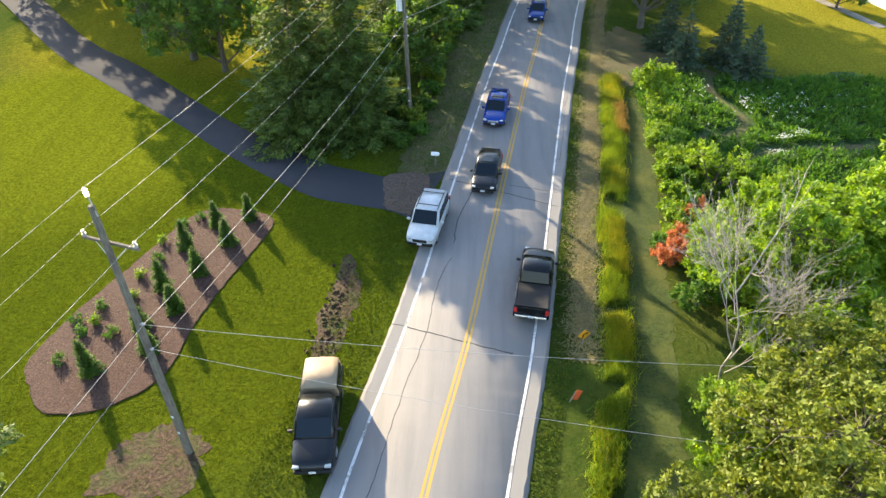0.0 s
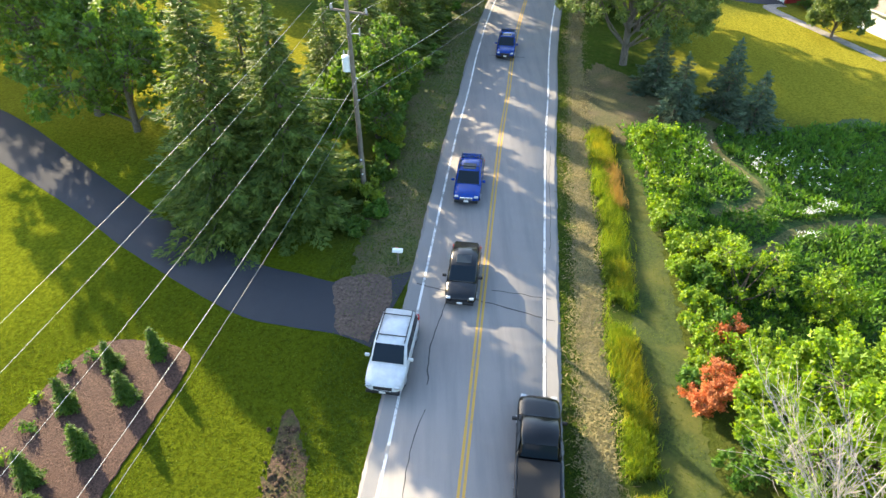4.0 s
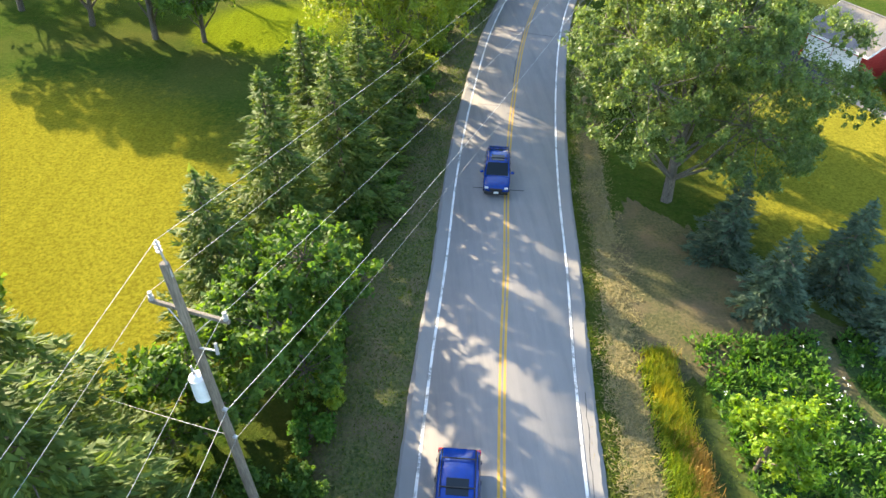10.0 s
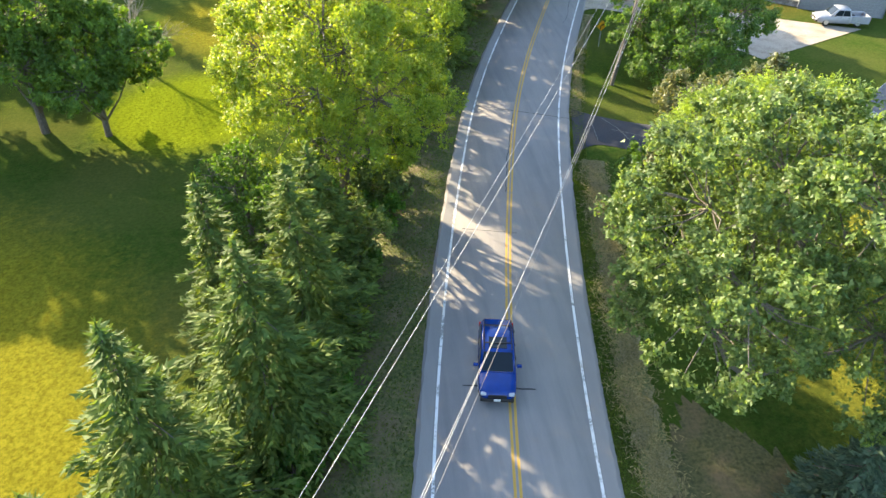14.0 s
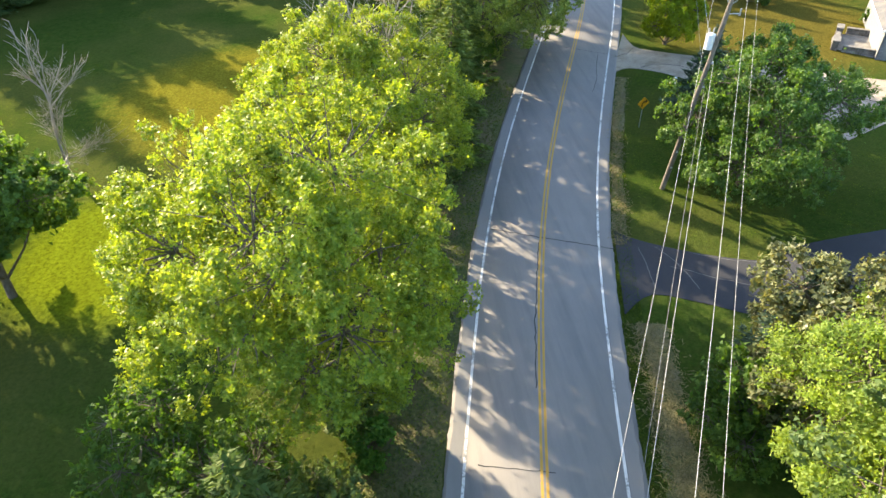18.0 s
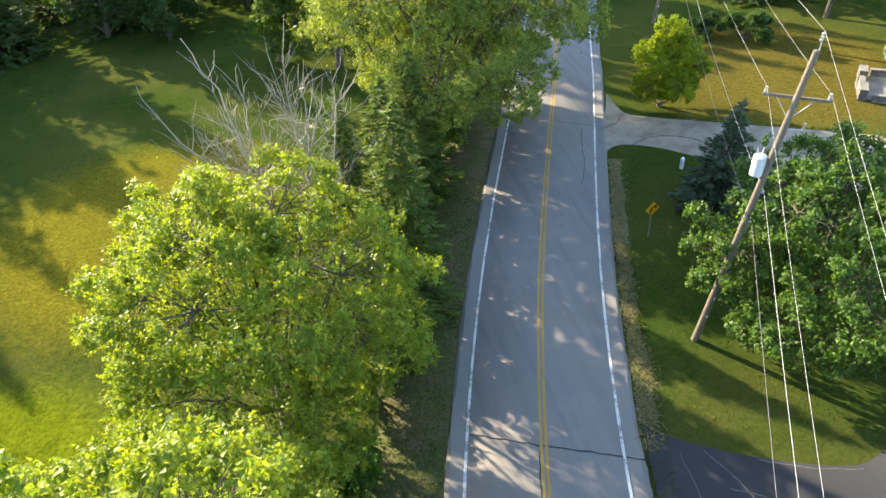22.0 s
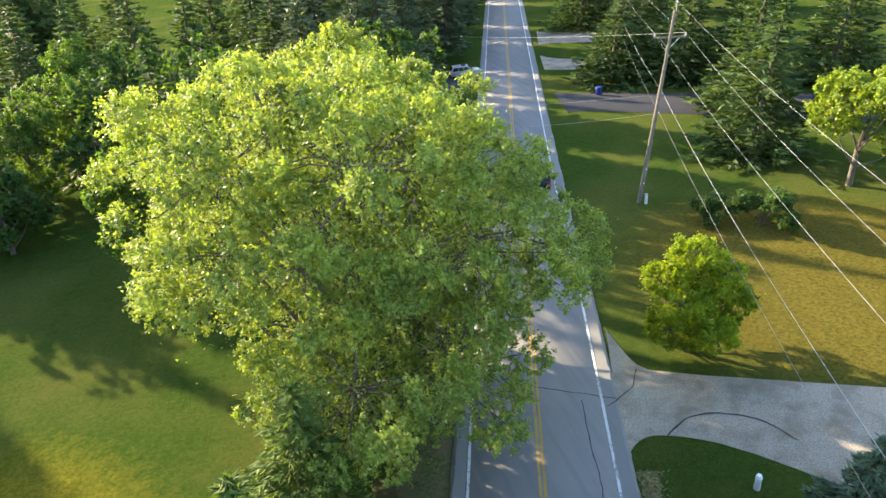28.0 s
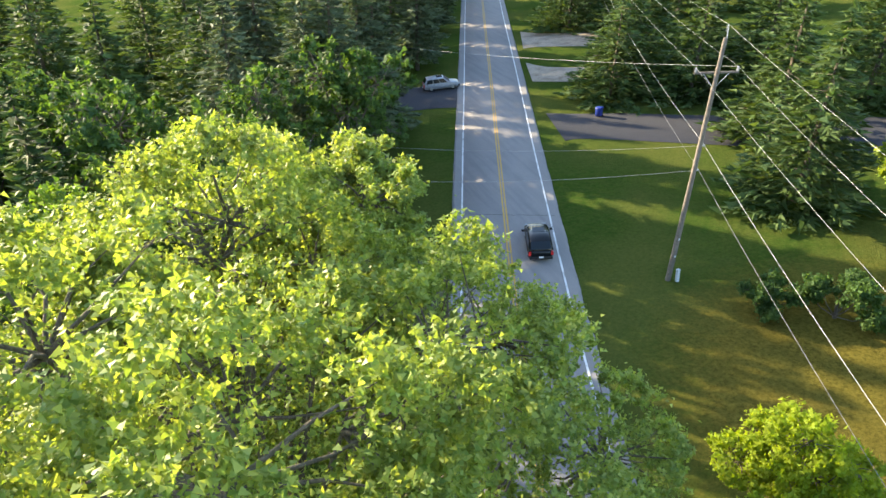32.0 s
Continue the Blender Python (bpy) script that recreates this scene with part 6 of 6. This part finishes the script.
PAVED = [NEAR1 + FAR1[::-1], [(-21.1, 19.0), (-22.6, 22.6), (-20.6, 26.0), (-19.4, 32.5), (-17.4, 35.2), (-14.8, 36.0), (-12.3, 34.3), (-14.2, 27.7), (-13.9, 20.8), (-16.6, 18.5)], [(17.2, 95.6), (22.0, 95.9), (29.7, 93.6), (42, 90), (42, 101.4), (31, 100.2), (23.5, 100.2), (19.0, 103.2)], [(26.6, 127.2), (30.0, 127.6), (34.0, 123.6), (41, 112), (56, 119), (43.7, 125.6), (32.5, 131.8), (30.9, 137.0)], [(41.9, 89.8), (39.3, 88.6), (45, 73), (46.1, 73.4), (43.1, 81.4)], [(50.2, 129.4), (52.8, 132.8), (57, 130.2), (54.4, 125.6)], [(12.6, 58), (14.0, 68), (17.0, 72), (22.5, 62), (26, 59), (16.5, 57)]]


def on_lawn(count, rng, x0, x1, y0, y1):
    """Points on the mown grass in a rectangle, off every paved or dug patch."""
    p = np.stack([rng.uniform(x0, x1, count), rng.uniform(y0, y1, count)], axis=1)
    ok = np.concatenate([np.abs(offset_of(q[:, 0], q[:, 1])) > 5.0 for q in np.array_split(p, 12)])
    edge = np.minimum(np.minimum(p[:, 0] - x0, x1 - p[:, 0]), np.minimum(p[:, 1] - y0, y1 - p[:, 1]))
    ok &= edge > rng.uniform(0, 7, count)
    for poly in PAVED:
        v = np.array(poly, dtype=float)
        inside = np.zeros(len(p), dtype=bool)
        for a, b in zip(v, np.roll(v, -1, axis=0)):
            if a[1] != b[1]:
                inside ^= ((a[1] > p[:, 1]) != (b[1] > p[:, 1])) & (p[:, 0] < (b[0] - a[0]) * (p[:, 1] - a[1]) / (b[1] - a[1]) + a[0])
        ok &= ~inside
    return p[ok]


M_GREEN_TURF = foliage("green_turf_blades", (0.05, 0.088, 0.006), (0.1, 0.14, 0.012), (1.5, 1.4, 0.4), 0.45, 0.85)
GREEN_TURF = ((140000, -44, 0, 0, 42), (30000, -44, 0, 34, 60), (26000, -40, 0, 104, 132), (34000, 14, 46, 97, 131), (60000, 2, 24, 8, 66), (9000, -8, -2, 14, 36))
blades("green_turf", np.concatenate([on_lawn(n, rng, *r) for n, *r in GREEN_TURF]), 0.055, 0.075, M_GREEN_TURF, "short green mown grass blades", 4, 0.9)
crng = np.random.default_rng(31)
clod_v, clod_f = [], []
for k in range(190):
    u = crng.uniform(0, 1)
    cx, cy = -6.9 + 0.35 * u + crng.normal(0, 0.38), 21.6 + 8.8 * u
    r = crng.uniform(0.03, 0.1) * (1.6 if crng.uniform() > 0.9 else 1.0)
    ball = bmesh.new()
    bmesh.ops.create_icosphere(ball, subdivisions=1, radius=r)
    n0 = len(clod_v)
    for v in ball.verts:
        clod_v.append(tuple(v.co * crng.uniform(0.7, 1.25) * 1.0 + Vector((cx, cy, r * 0.25 - 0.02))))
    clod_f.extend(tuple(n0 + v.index for v in f.verts) for f in ball.faces)
    ball.free()
tagged(part("soil_clods", mesh_from("soil_clods", clod_v, clod_f), M_SOIL), "lumps of churned brown soil on the lawn", "soil", kind="stuff")
PATHS = smooth_line([(23.2, 60), (22.6, 55.5), (23.9, 51), (22.6, 48.4), (19.5, 47.6)], 0.5), smooth_line([(19.0, 42.6), (21.8, 43.6), (24.8, 45.6), (30, 46.5), (38, 47)], 0.5)
mead = np.stack([rng.uniform(15.5, 40, 5200), rng.uniform(28, 59.5, 5200)], axis=1)
keep = np.ones(len(mead), dtype=bool)
for pth in PATHS:
    keep &= (np.linalg.norm(mead[:, None] - pth[None], axis=2).min(axis=1) > 0.7)
mead = mead[keep & (mead[:, 0] > 15.2 + 0.0 * mead[:, 1])]
hs = np.array([0.55 + 0.35 * noise.noise((x * 0.5, y * 0.5, 8.0)) for x, y in mead])
n = 15
c0 = np.repeat(np.column_stack([mead, hs * 0.6 - 0.04]), n, axis=0)
mrng = np.random.default_rng(21)
off3 = mrng.normal(0, 1, c0.shape) * np.array([0.2, 0.2, 0.18])
tagged(part("meadow_herbs", leaf_mesh("meadow_herbs", c0 + off3, off3 + np.array([0, 0, 0.2]), mrng.normal(0, 0.5, c0.shape) + np.array([0, 0, 1.0]), 0.26, 0.13, mrng), M_HERB), "dense green wild meadow plants", "meadow plants", kind="stuff")
fl = np.concatenate([mrng.normal(0, 1, (m, 2)) * np.array([sx, sy]) + np.array([x, y]) for m, x, y, sx, sy in ((36, 27.0, 50.8, 1.2, 1.5), (18, 30.5, 52.5, 2.0, 1.5), (22, 27.2, 47.4, 0.35, 0.25), (30, 25.6, 46.6, 0.35, 0.2), (16, 24.2, 44.2, 0.3, 0.12), (24, 24.2, 52.2, 0.4, 0.7), (40, 22, 53.5, 2.5, 2.0))])
fz = mrng.uniform(0.75, 1.05, len(fl))
fc = np.repeat(np.column_stack([fl, fz]), 4, axis=0) + mrng.normal(0, 0.05, (len(fl) * 4, 3))
tagged(part("white_flowers", leaf_mesh("white_flowers", fc, mrng.normal(0, 1, fc.shape) * np.array([1, 1, 0.2]), np.tile((0, 0, 1.0), (len(fc), 1)), 0.08, 0.07, mrng), M_FLOWER), "clusters of white meadow flowers", "flowers", kind="stuff")
for k, pth in enumerate(PATHS):
    d = np.gradient(pth, axis=0)
    d = np.stack([d[:, 1], -d[:, 0]], axis=1) / np.linalg.norm(d, axis=1, keepdims=True) * 0.4
    verts = np.concatenate([np.column_stack([pth - d, np.full(len(pth), -0.018)]), np.column_stack([pth + d, np.full(len(pth), -0.018)])])
    m = len(pth)
    setting("meadow_path", mesh_from("meadow_path", verts, [(i, i + 1, m + i + 1, m + i) for i in range(m - 1)]), M_VERGE, "narrow mown path through the meadow", "path")
